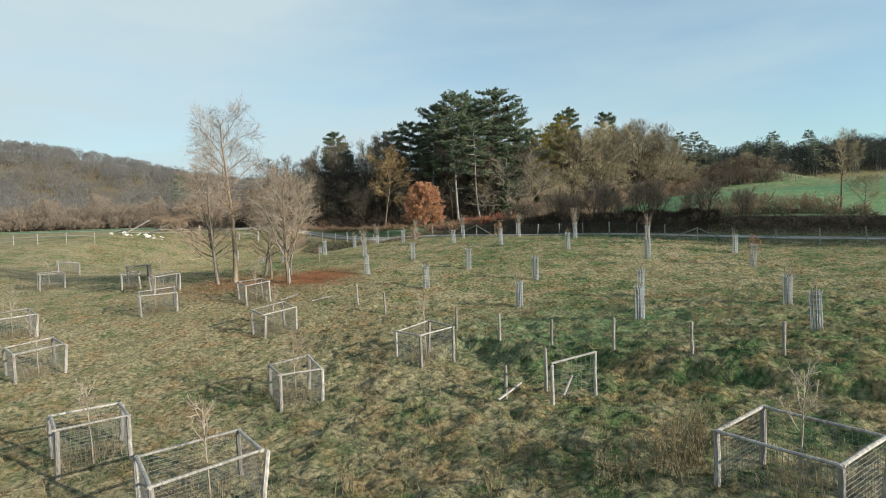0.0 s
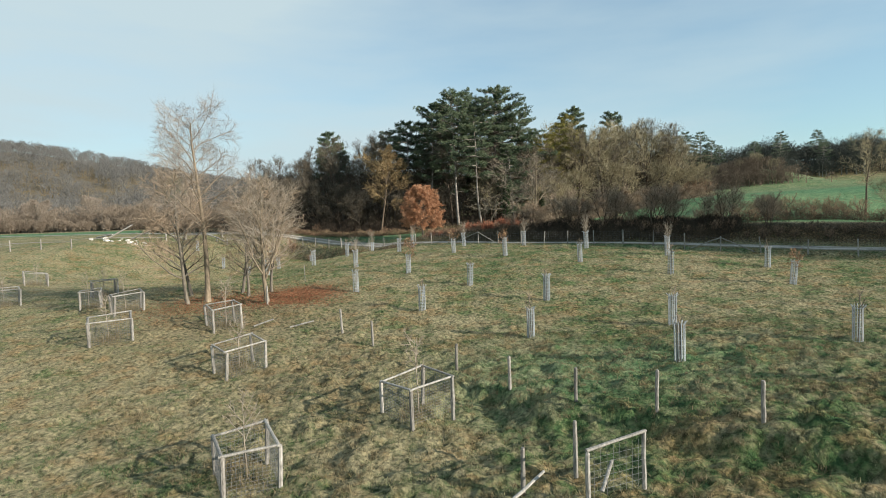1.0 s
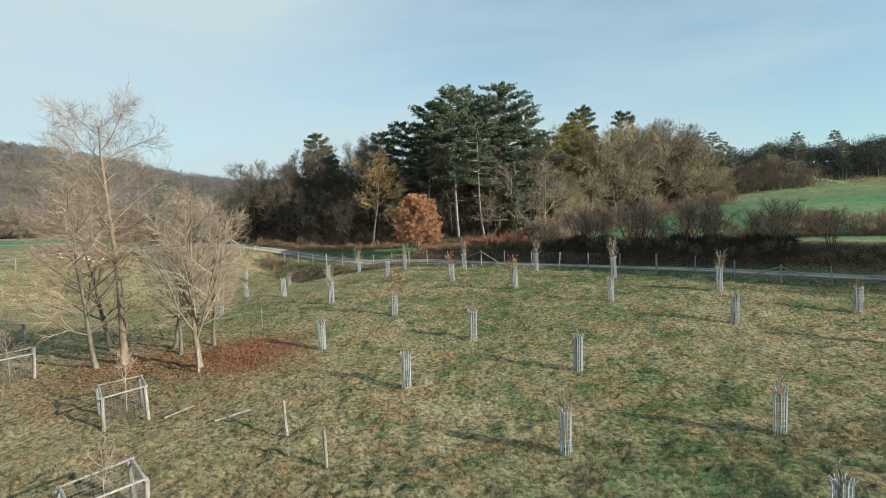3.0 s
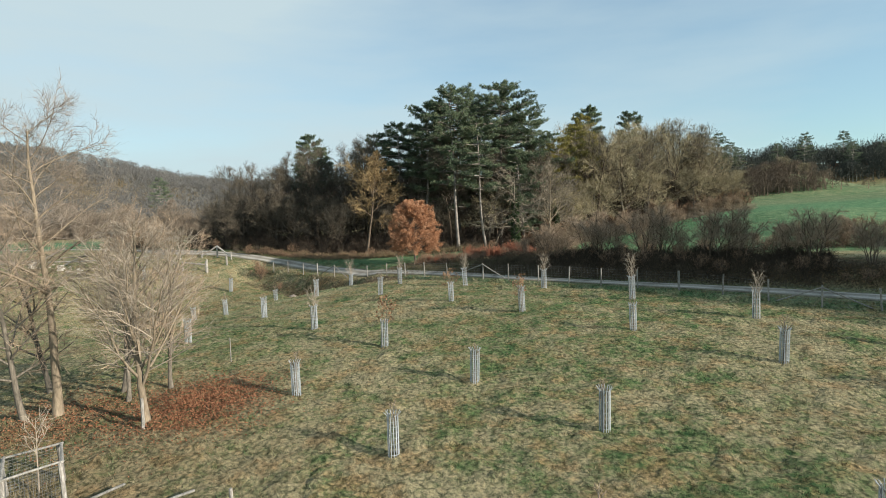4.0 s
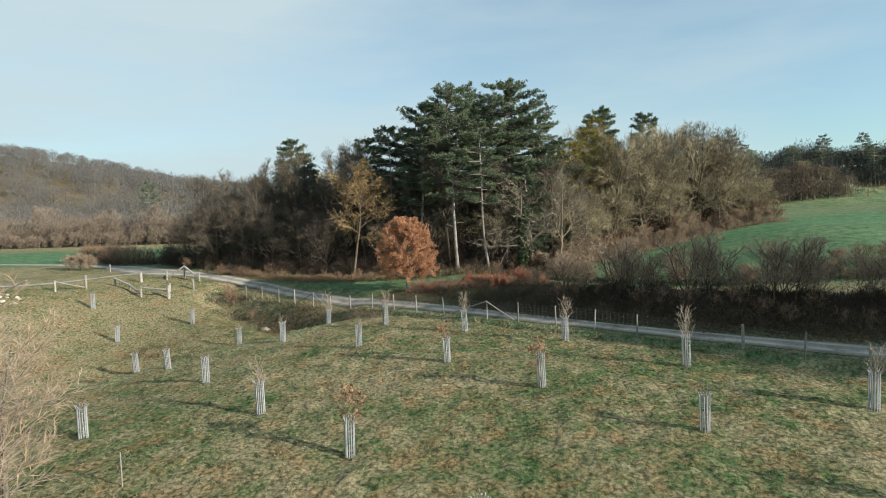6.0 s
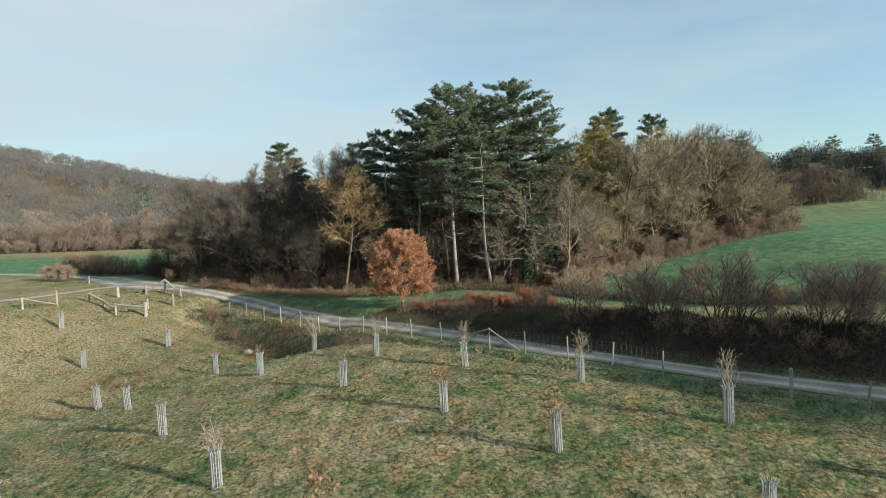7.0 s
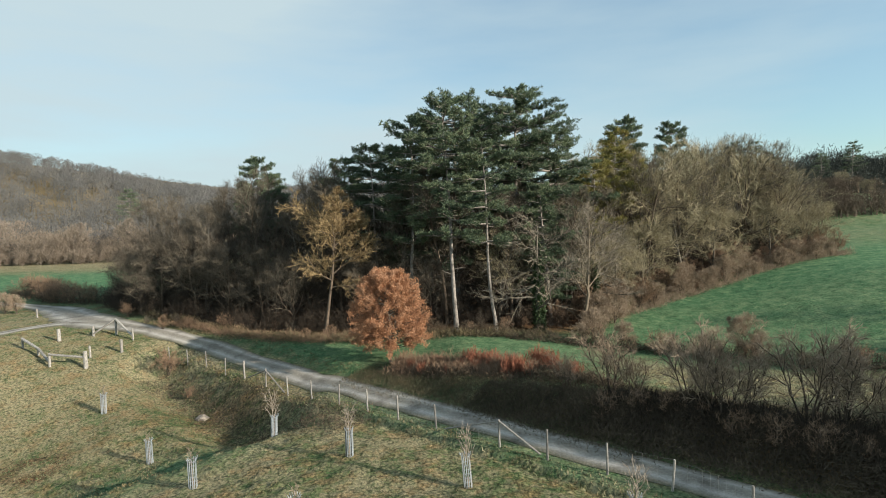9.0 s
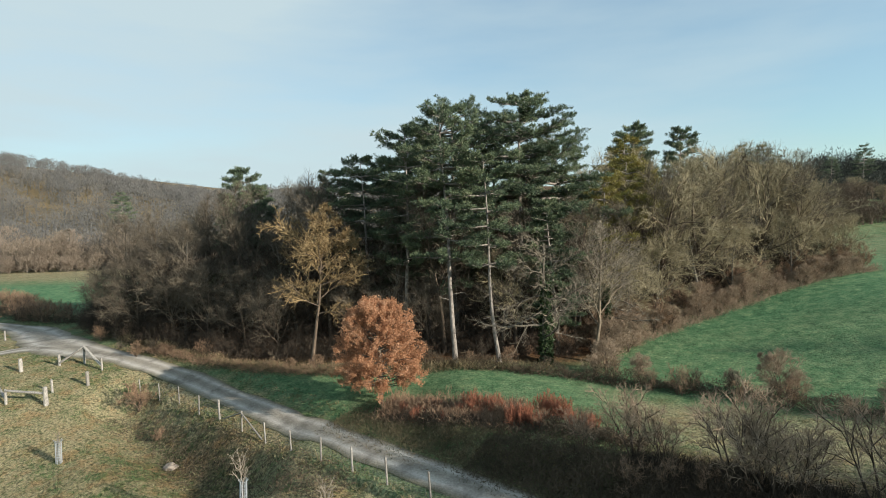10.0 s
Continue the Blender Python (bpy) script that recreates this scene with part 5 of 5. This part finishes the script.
def tree_cage(seed, x, y, turn, a, b, tall=1.12):
    """A box of posts and top rails with wire sides round a young tree; a and b are its sides."""
    rng = np.random.default_rng(seed)
    ob = thing("tree_cage", pose(x, y, at(x, y), 0, 0, turn), "weathered timber tree cage with wire netting sides in rough grass", "tree cage", "tree cages in the meadow")
    corners = [(-a / 2, -b / 2), (a / 2, -b / 2), (a / 2, b / 2), (-a / 2, b / 2)]
    turn_m = Matrix.Rotation(radians(turn), 3, "Z")
    tops = []
    for k, (u, v) in enumerate(corners):
        w = turn_m @ Vector((u, v, 0))
        foot = at(x + w.x, y + w.y) - at(x, y)
        h = tall * rng.uniform(0.95, 1.05)
        bm = pole(0.066, 0.06, h, 8, 0.25, 0.12, seed * 7 + k)
        bmesh.ops.transform(bm, matrix=Matrix.Translation((u, v, foot)) @ Euler((rng.normal(0, 0.04), rng.normal(0, 0.04), 0)).to_matrix().to_4x4(), verts=bm.verts)
        part("post", bm, PALE_WOOD if k % 2 else POST_WOOD, ob)
        tops.append(Vector((u, v, foot + h)))
    for k in range(4):
        p, q = tops[k], tops[(k + 1) % 4]
        part("rail", bar(p + (p - q).normalized() * 0.06 + Vector((0, 0, 0.02)), q + (q - p).normalized() * 0.06 + Vector((0, 0, 0.02)), 0.047), PALE_WOOD, ob)
        seg = []
        run = int((q - p).length / 0.1)
        for j in range(1, run):
            t = p.lerp(q, j / run)
            seg.append([t, (t.x, t.y, t.z - tall * 0.98)])
        for j in range(1, 12):
            dz = Vector((0, 0, -tall * j / 12))
            seg.append([p + dz, q + dz])
        mesh_part("wire_netting", make_mesh("wire_netting", *wires(seg, 0.004), DULL_WIRE), ob)
    return ob


CAGES = [  # middle x, y, turn, long side, short side
    (-5.16, 18.69, 28.4, 1.37, 1.62), (-0.85, 22.24, 39.4, 1.64, 1.62), (-8.48, 27.48, 43.2, 1.69, 1.27), (-11.56, 33.81, 34.8, 1.42, 1.47),
    (-16.66, 32.25, 30.3, 1.86, 1.48), (-19.3, 38.5, 37, 1.6, 1.2), (-22.86, 40.62, 29.4, 1.17, 1.44), (-24.8, 45.3, 40, 1.6, 1.1),
    (-30.7, 43.5, 40, 1.6, 1.4), (-38.5, 57.2, 40, 1.8, 1.2), (-9.76, 14.91, 38.3, 1.65, 1.53), (-16.6, 22.28, 49.8, 1.65, 1.37),
    (-22.0, 28.1, 45, 1.8, 1.6), (-5.51, 12.01, 36.5, 2.19, 1.67), (6.48, 10.17, 30.4, 1.56, 2.18)]
for i, (x, y, turn, a, b) in enumerate(CAGES):
    tree_cage(100 + i, x, y, turn, a, b, 1.15)
cage_sapling = bare_tree("sapling", 74, "thin young bare tree growing inside a timber cage", 2.4, 0.024, 0.5, 8, 38, 0.36, 5, 3, 0, 0.05, 0.08, bark=TWIG_PALE, twig=TWIG_PALE, group="planted saplings", apart=True, thin=0.0045)
stand(cage_sapling, [(x + rs.uniform(-0.2, 0.2), y + rs.uniform(-0.2, 0.2), rs.uniform(1.0, 1.25), rs.uniform(0, 360)) for x, y, *_ in CAGES])


def collapsed_cage():
    ob = thing("broken_tree_cage", pose(3.4, 16.9, at(3.4, 16.9)), "half-collapsed timber tree cage with one standing frame and fallen rails", "tree cage")
    for k, (x, y, h) in enumerate(((1.82, 17.14, 1.0), (3.2, 17.75, 1.2), (3.11, 16.3, 1.1), (4.55, 16.9, 1.15))):
        bm = pole(0.06, 0.05, h, 8, 0.2, 0.12, 400 + k)
        bmesh.ops.translate(bm, verts=bm.verts, vec=(x - 3.4, y - 16.9, at(x, y) - at(3.4, 16.9)))
        part("post", bm, PALE_WOOD if k > 1 else POST_WOOD, ob)
    z = at(4.5, 16.9) - at(3.4, 16.9)
    part("rail", bar((-0.32, -0.6, 1.1), (1.2, 0.02, z + 1.16), 0.05), PALE_WOOD, ob)
    part("rail", bar((-1.9, -0.5, 0.03), (-1.1, 0.1, 0.35), 0.045), PALE_WOOD, ob, "fallen pale rail")
    part("rail", bar((0.1, -0.3, 0.02), (0.5, 0.3, 0.45), 0.045), PALE_WOOD, ob, "fallen pale rail")
    seg = [[(-0.29 + 1.45 * j / 9, -0.6 + 0.6 * j / 9, 0.0), (-0.29 + 1.45 * j / 9, -0.6 + 0.6 * j / 9, 1.1)] for j in range(10)] + [[(-0.29, -0.6, 0.15 * j), (1.16, 0, 0.15 * j)] for j in range(1, 7)]
    mesh_part("wire_netting", make_mesh("wire_netting", *wires(seg, 0.0035), DULL_WIRE), ob)


collapsed_cage()


def fence(name, label, spots, tall, netting, braces=(), white=(), r=0.055, group="", pale=True):
    x0, y0 = spots[len(spots) // 2]
    ob = thing(name, pose(x0, y0, at(x0, y0)), label, "fence", group)
    z0 = at(x0, y0)
    tops = []
    for k, (x, y) in enumerate(spots):
        rng = random.Random(k * 13 + 5)
        h = tall * rng.uniform(0.93, 1.06)
        big = k in white
        bm = pole(r * (1.5 if big else 1), r * (1.4 if big else 0.92), h * (1.1 if big else 1), 8, 0.25, 0.1, k + 900)
        tilt = Euler((rng.gauss(0, 0.035), rng.gauss(0, 0.035), 0)).to_matrix().to_4x4()
        bmesh.ops.transform(bm, matrix=Matrix.Translation((x - x0, y - y0, at(x, y) - z0)) @ tilt, verts=bm.verts)
        part("post", bm, PALE_WOOD if big or (pale and k % 3 == 0) else POST_WOOD, ob)
        tops.append(Vector((x - x0, y - y0, at(x, y) - z0)))
    for k, way in braces:
        a, b = tops[k], tops[k].lerp(tops[k + way], 0.85)
        part("brace", bar(a + Vector((0, 0, tall * 0.95)), b + Vector((0, 0, 0.08)), 0.06), POST_WOOD, ob, "slanting dark timber brace")
    if netting:
        seg = []
        for a, b in zip(tops[:-1], tops[1:]):
            for j in range(7):
                h = Vector((0, 0, tall * (0.06 + 0.86 * j / 6)))
                seg.append([a + h, b + h])
            n = int((b - a).length / 0.3)
            for j in range(1, n):
                p = a.lerp(b, j / n)
                seg.append([p + Vector((0, 0, 0.06)), p + Vector((0, 0, tall * 0.92))])
        mesh_part("wire_netting", make_mesh("wire_netting", *wires(seg, 0.0027), DULL_WIRE), ob)
    return ob


FENCE_SPOTS = [(-22.89, 89.04), (-20.75, 87.81), (-18.59, 86.5), (-16.21, 84.5), (-14.23, 83.25), (-11.8, 80.87), (-9.74, 79.22), (-7.5, 77.02), (-5.26, 74.83), (-3.19, 72.99), (-1.23, 71.31), (0.95, 69.5), (4.07, 66.86), (6.15, 65.27), (8.41, 63.66), (10.55, 61.99), (12.43, 59.6), (14.45, 57.47), (16.63, 55.66), (18.73, 53.9), (20.92, 52.52), (23.31, 51.11), (26.04, 50.0), (29.02, 48.6), (32, 47.3), (35, 46), (38, 44.7)]
fence("track_fence", "wire netting fence on grey timber posts along the gravel track", FENCE_SPOTS, 1.3, True, ((5, 1), (5, -1), (12, 1), (12, -1), (21, 1), (21, -1)), (4, 18))
fence("old_fence_posts", "row of old leaning fence posts without wire in rough grass", [(-4.99, 31.96), (-3.23, 29.89), (0.51, 25.94), (2.31, 23.6), (4.21, 21.93), (6.23, 20.5), (8.45, 18.95), (10.93, 17.83)], 1.2, False, r=0.06, pale=False)


def barrier():
    x0, y0 = -30.5, 88.5
    z0 = at(x0, y0)
    ob = thing("timber_barrier", pose(x0, y0, z0), "pale timber barrier of posts and rails where the track bends", "barrier")
    tops = {}
    for k, (x, y, h, r) in enumerate(((-35.88, 89.12, 0.9, 0.07), (-33.48, 87.68, 0.7, 0.07), (-31.23, 85.83, 1.15, 0.08), (-28.42, 86.07, 1.4, 0.13), (-29.06, 87.7, 1.1, 0.07), (-34.05, 91.18, 1.1, 0.12), (-31.73, 92.54, 0.95, 0.09), (-29.89, 93.13, 1.45, 0.08), (-27.47, 91.6, 1.1, 0.06), (-27.07, 89.03, 1.15, 0.1))):
        bm = pole(r * 1.3, r * 1.2, h, 9, 0.2, 0.1, 700 + k)
        z = at(x, y) - z0
        bmesh.ops.translate(bm, verts=bm.verts, vec=(x - x0, y - y0, z))
        part("post", bm, POST_WOOD if k == 9 else PALE_WOOD, ob)
        tops[k] = Vector((x - x0, y - y0, z + h))
    for a, b, da, db in ((2, 3, -0.12, -0.5), (0, 1, -0.1, -0.1), (1, 2, -0.1, -0.75), (7, 6, 0.0, -0.75), (7, 8, 0.0, -0.7)):
        part("rail", bar(tops[a] + Vector((0, 0, da)), tops[b] + Vector((0, 0, db)), 0.13), PALE_WOOD, ob)


def low_barrier():
    x0, y0 = -39.55, 84.7
    ob = thing("timber_barrier", pose(x0, y0, at(x0, y0)), "pale timber rail sloping from a short post to a tall post", "barrier")
    end = Vector((1.8, 2.25, at(x0 + 1.8, y0 + 2.25) - at(x0, y0)))
    part("post", pole(0.1, 0.095, 1.15, 9, 0.2, 0.1, 721), PALE_WOOD, ob)
    bm = pole(0.11, 0.1, 1.5, 9, 0.2, 0.1, 722)
    bmesh.ops.translate(bm, verts=bm.verts, vec=end)
    part("post", bm, PALE_WOOD, ob)
    part("rail", bar(Vector((0, 0, 1.05)), end + Vector((-0.1, -0.1, 0.15)), 0.1), PALE_WOOD, ob)


barrier()
low_barrier()
for x, y in ((-44.9, 103.4), (-41.5, 112.5), (-55.5, 110.5)):
    ob = thing("marker_post", pose(x, y, at(x, y)), "short pale timber marker post on the grass verge", "post", "marker posts")
    part("post", pole(0.09, 0.085, 1.0, 9, 0.2, 0.05, int(-x)), PALE_WOOD, ob)


ob = thing("stake", pose(-10.54, 37.89, at(-10.54, 37.89)), "short pale stake standing beside a bare tree's trunk", "stake")
part("stake", pole(0.06, 0.055, 1.2, 8, 0.15, 0.1, 32), PALE_WOOD, ob)
ob = thing("stake", pose(-10.0, 45.1, at(-10.0, 45.1)), "thin pale wooden stake standing alone in the grass", "stake")
part("stake", pole(0.025, 0.022, 1.25, 7, 0.15, 0.1, 31), PALE_WOOD, ob)


def boulder(name, x, y, size, seed, label, stone=ROCK):
    rng = np.random.default_rng(seed)
    bm = bmesh.new()
    bmesh.ops.create_icosphere(bm, subdivisions=3, radius=1)
    for v in bm.verts:
        d = 1 + 0.35 * noise.noise(v.co * 1.3 + Vector((seed, 0, 0))) + 0.12 * noise.noise(v.co * 4)
        v.co = Vector((v.co.x * d, v.co.y * d * 0.8, max(v.co.z * d * 0.6, -0.3))) * size
    me = bpy.data.meshes.new(name)
    bm.to_mesh(me)
    bm.free()
    me.materials.append(stone)
    ob = new(name, me)
    ob.matrix_basis = pose(x, y, at(x, y) + size * 0.15, 0, 0, rng.uniform(0, 360))
    return tagged(ob, label, "rock")


boulder("boulder", -16.5, 80.5, 0.5, 4, "weathered brown boulder lying beside the ditch", BROWN_ROCK)
for i in range(20):
    tagged(boulder("limestone_block", -47.5 + 0.4 * i + rs.uniform(-0.4, 0.4), 81 + rs.uniform(-1.3, 1.3), rs.uniform(0.15, 0.38), 20 + i, "white limestone block in a heap on the far grass"), group="heap of white stones")
for a, b in (((-45.5, 80.5, 0.2), (-42.2, 81, 2.0)), ((-47.5, 81.5, 0.2), (-44.5, 80.2, 0.6)), ((-43, 82, 0.2), (-40, 81.4, 1.3))):
    z = at(a[0], a[1])
    ob = thing("peeled_log", pose(a[0], a[1], z), "pale peeled log leaning on the heap of stones", "log", "peeled logs")
    part("log", bar((0, 0, a[2]), (b[0] - a[0], b[1] - a[1], b[2]), 0.14), PALE_WOOD, ob)
for a, b in (((-9.9, 33.5, 0.05), (-9.0, 34.0, 0.3)), ((-7.9, 33.1, 0.05), (-6.8, 33.7, 0.22))):
    ob = thing("fallen_branch", pose(a[0], a[1], at(a[0], a[1])), "pale fallen branch lying in rough brown grass", "branch", "fallen branches")
    part("branch", bar((0, 0, a[2]), (b[0] - a[0], b[1] - a[1], b[2]), 0.055), PALE_WOOD, ob)


def rail_fence():
    spots = [(-60, 70.6), (-57.4, 71), (-54.8, 71.4), (-52, 71.8), (-49, 72.8), (-46, 73.9)]
    x0, y0 = spots[2]
    ob = thing("rail_fence", pose(x0, y0, at(x0, y0)), "grey timber post-and-rail fence on the far meadow", "fence")
    tops = []
    for k, (x, y) in enumerate(spots):
        bm = pole(0.08, 0.075, 1.3, 8, 0.2, 0.08, 800 + k)
        base = Vector((x - x0, y - y0, at(x, y) - at(x0, y0)))
        bmesh.ops.translate(bm, verts=bm.verts, vec=base)
        part("post", bm, POST_WOOD, ob)
        tops.append(base)
    for a, b in zip(tops[:-1], tops[1:]):
        for h in (0.9,):
            part("rail", bar(a + Vector((0, 0, h)), b + Vector((0, 0, h)), 0.06), POST_WOOD, ob)


rail_fence()


def dead_weed(x, y, seed, tall):
    """A clump of tall dry stalks with seed heads."""
    rng = np.random.default_rng(seed)
    ob = thing("dead_weed", pose(x, y, at(x, y)), "clump of tall dry straw-coloured weed stalks", "plant", "dead weeds")
    stalks = []
    for k in range(11):
        a = rng.uniform(0, 6.28)
        stalks.append(limb(rng, (rng.normal(0, 0.12), rng.normal(0, 0.12), -0.05), (math.cos(a) * 0.35, math.sin(a) * 0.35, 1), tall * rng.uniform(0.6, 1.05), 0.011, 0.004, 6, 0.06, 0.02))
    side = [b for s in stalks for b in branch_out(rng, s, 6, 0.45, 35, 0.2, 2, 0.1, 0.05, 0.6, 0.003)]
    mesh_part("stalk", make_mesh("stalk", *joined([tubes(stalks, 4), tubes(side, 3)]), STRAW), ob)
    ends = np.array([p[-1] for p, r in side])
    v, f = slips(rng, np.repeat(ends, 3, 0), rng.normal(0, 1, (len(ends) * 3, 3)), 0.05, 0.03)
    tagged(mesh_part("seed_head", make_mesh("seed_head", v, f, STRAW), ob), kind="stuff")


for k, (x, y, h) in enumerate(((4.9, 11.5, 1.9), (4.4, 11.3, 1.4), (5.3, 11.7, 1.2), (5.7, 12.1, 0.9), (3.8, 11.2, 1.1), (3.2, 11.1, 0.8), (4.7, 10.9, 1.3), (0.9, 11.4, 0.7), (-2.3, 12.1, 0.9), (6.0, 13.0, 0.8))):
    dead_weed(x, y, 500 + k, h)


# ---- grass and litter ----
def grass_patch(name, label, material, count, area, tall, blades, seed, accept=None, width=0.05):
    rng = np.random.default_rng(seed)
    x, y = rng.uniform(area[0], area[1], count), rng.uniform(area[2], area[3], count)
    keep = track_distance(x, y) > 1.7
    if accept:
        keep &= accept(x, y, rng)
    x, y = x[keep], y[keep]
    root = np.repeat(np.stack([x, y, turf(x, y) - 0.03], 1), blades, 0)
    size = np.repeat(rng.uniform(0.6, 1.3, len(x)), blades)[:, None]
    root[:, :2] += rng.normal(0, 0.06, (len(root), 2)) * size
    way = rng.normal(0, 0.5, (len(root), 3)) * (1, 1, 0) + (0, 0, 1)
    side = rng.normal(0, 1, (len(root), 3)) * (1, 1, 0)
    side /= np.linalg.norm(side, axis=1, keepdims=True) + 1e-9
    v = np.stack([root - side * width * 0.5, root + side * width * 0.5, root + way * tall * size * rng.uniform(0.7, 1.2, (len(root), 1))], 1).reshape(-1, 3)
    me = make_mesh(name, v, np.arange(len(v)).reshape(-1, 3), material)
    tagged(new(name, me), label, "grass", kind="stuff")


def clumpy(x, y, rng):
    n = np.array([noise.noise((a * 0.35, b * 0.35, 9.0)) for a, b in zip(x, y)])
    return n + rng.normal(0, 0.3, len(x)) > 0.12


def lumpy(x, y, rng):
    n = np.array([noise.noise((a * 2.2, b * 2.2, 2.0)) for a, b in zip(x, y)])
    return n + rng.normal(0, 0.12, len(x)) > -0.02


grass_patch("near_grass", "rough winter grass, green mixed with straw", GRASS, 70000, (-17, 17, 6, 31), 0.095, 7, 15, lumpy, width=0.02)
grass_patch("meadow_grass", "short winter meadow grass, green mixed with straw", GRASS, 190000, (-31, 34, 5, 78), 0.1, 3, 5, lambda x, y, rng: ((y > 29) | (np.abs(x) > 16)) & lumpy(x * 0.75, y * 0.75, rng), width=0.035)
grass_patch("slope_grass", "short winter grass on the far slope", GRASS, 26000, (-46, -14, 66, 98), 0.12, 3, 8, lambda x, y, rng: y < np.interp(x, TRACK[:, 0], TRACK[:, 1]) - 1.7, width=0.07)
grass_patch("straw_tufts", "dry straw-coloured grass tufts", STRAW, 42000, (-29, 32, 5, 77), 0.1, 5, 6, clumpy, width=0.025)
grass_patch("tussocks", "pale dead grass tussocks in the rough meadow", STRAW, 3000, (-14, 16, 6, 30), 0.16, 30, 10, clumpy, width=0.016)
grass_patch("verge_grass", "green grass on the verge of the track", GRASS, 60000, (-34, 40, 46, 98), 0.17, 3, 7, lambda x, y, rng: track_distance(x, y) < 3.2, width=0.06)


def cage_grass():
    """Tall dead grass left uncut inside the tree cages."""
    rng = np.random.default_rng(33)
    spots = np.array([c[:2] for c in CAGES])
    n = 170
    root = np.repeat(spots, n, 0) + rng.normal(0, 0.34, (len(spots) * n, 2))
    c = np.stack([root[:, 0], root[:, 1], turf(root[:, 0], root[:, 1]) - 0.03], 1)
    v, f = slips(rng, c, rng.normal(0, 0.35, (len(c), 3)) + (0, 0, 1), 0.42, 0.016)
    tagged(new("cage_grass", make_mesh("cage_grass", v, f, STRAW)), "tall dead straw-coloured grass inside the tree cages", "grass", kind="stuff")


cage_grass()


def litter():
    rng = np.random.default_rng(9)
    n = 8000
    c = np.stack([rng.normal(-9.3, 1.4, n), rng.normal(40.2, 1.5, n), np.zeros(n)], 1)
    c[:, 2] = turf(c[:, 0], c[:, 1]) + rng.uniform(0.0, 0.09, n)
    m = 3500
    d = np.stack([rng.normal(-14, 2.4, m), rng.normal(39.2, 1.8, m), np.zeros(m)], 1)
    d[:, 2] = turf(d[:, 0], d[:, 1]) + rng.uniform(0.0, 0.09, m)
    c, n = np.concatenate([c, d]), n + m
    v, f = slips(rng, c, rng.normal(0, 1, (n, 3)) * (1, 1, 0.3), 0.075, 0.052)
    tagged(new("leaf_litter", make_mesh("leaf_litter", v, f, RED_LITTER)), "red-brown fallen leaves under the copse", "leaves", kind="stuff")


litter()
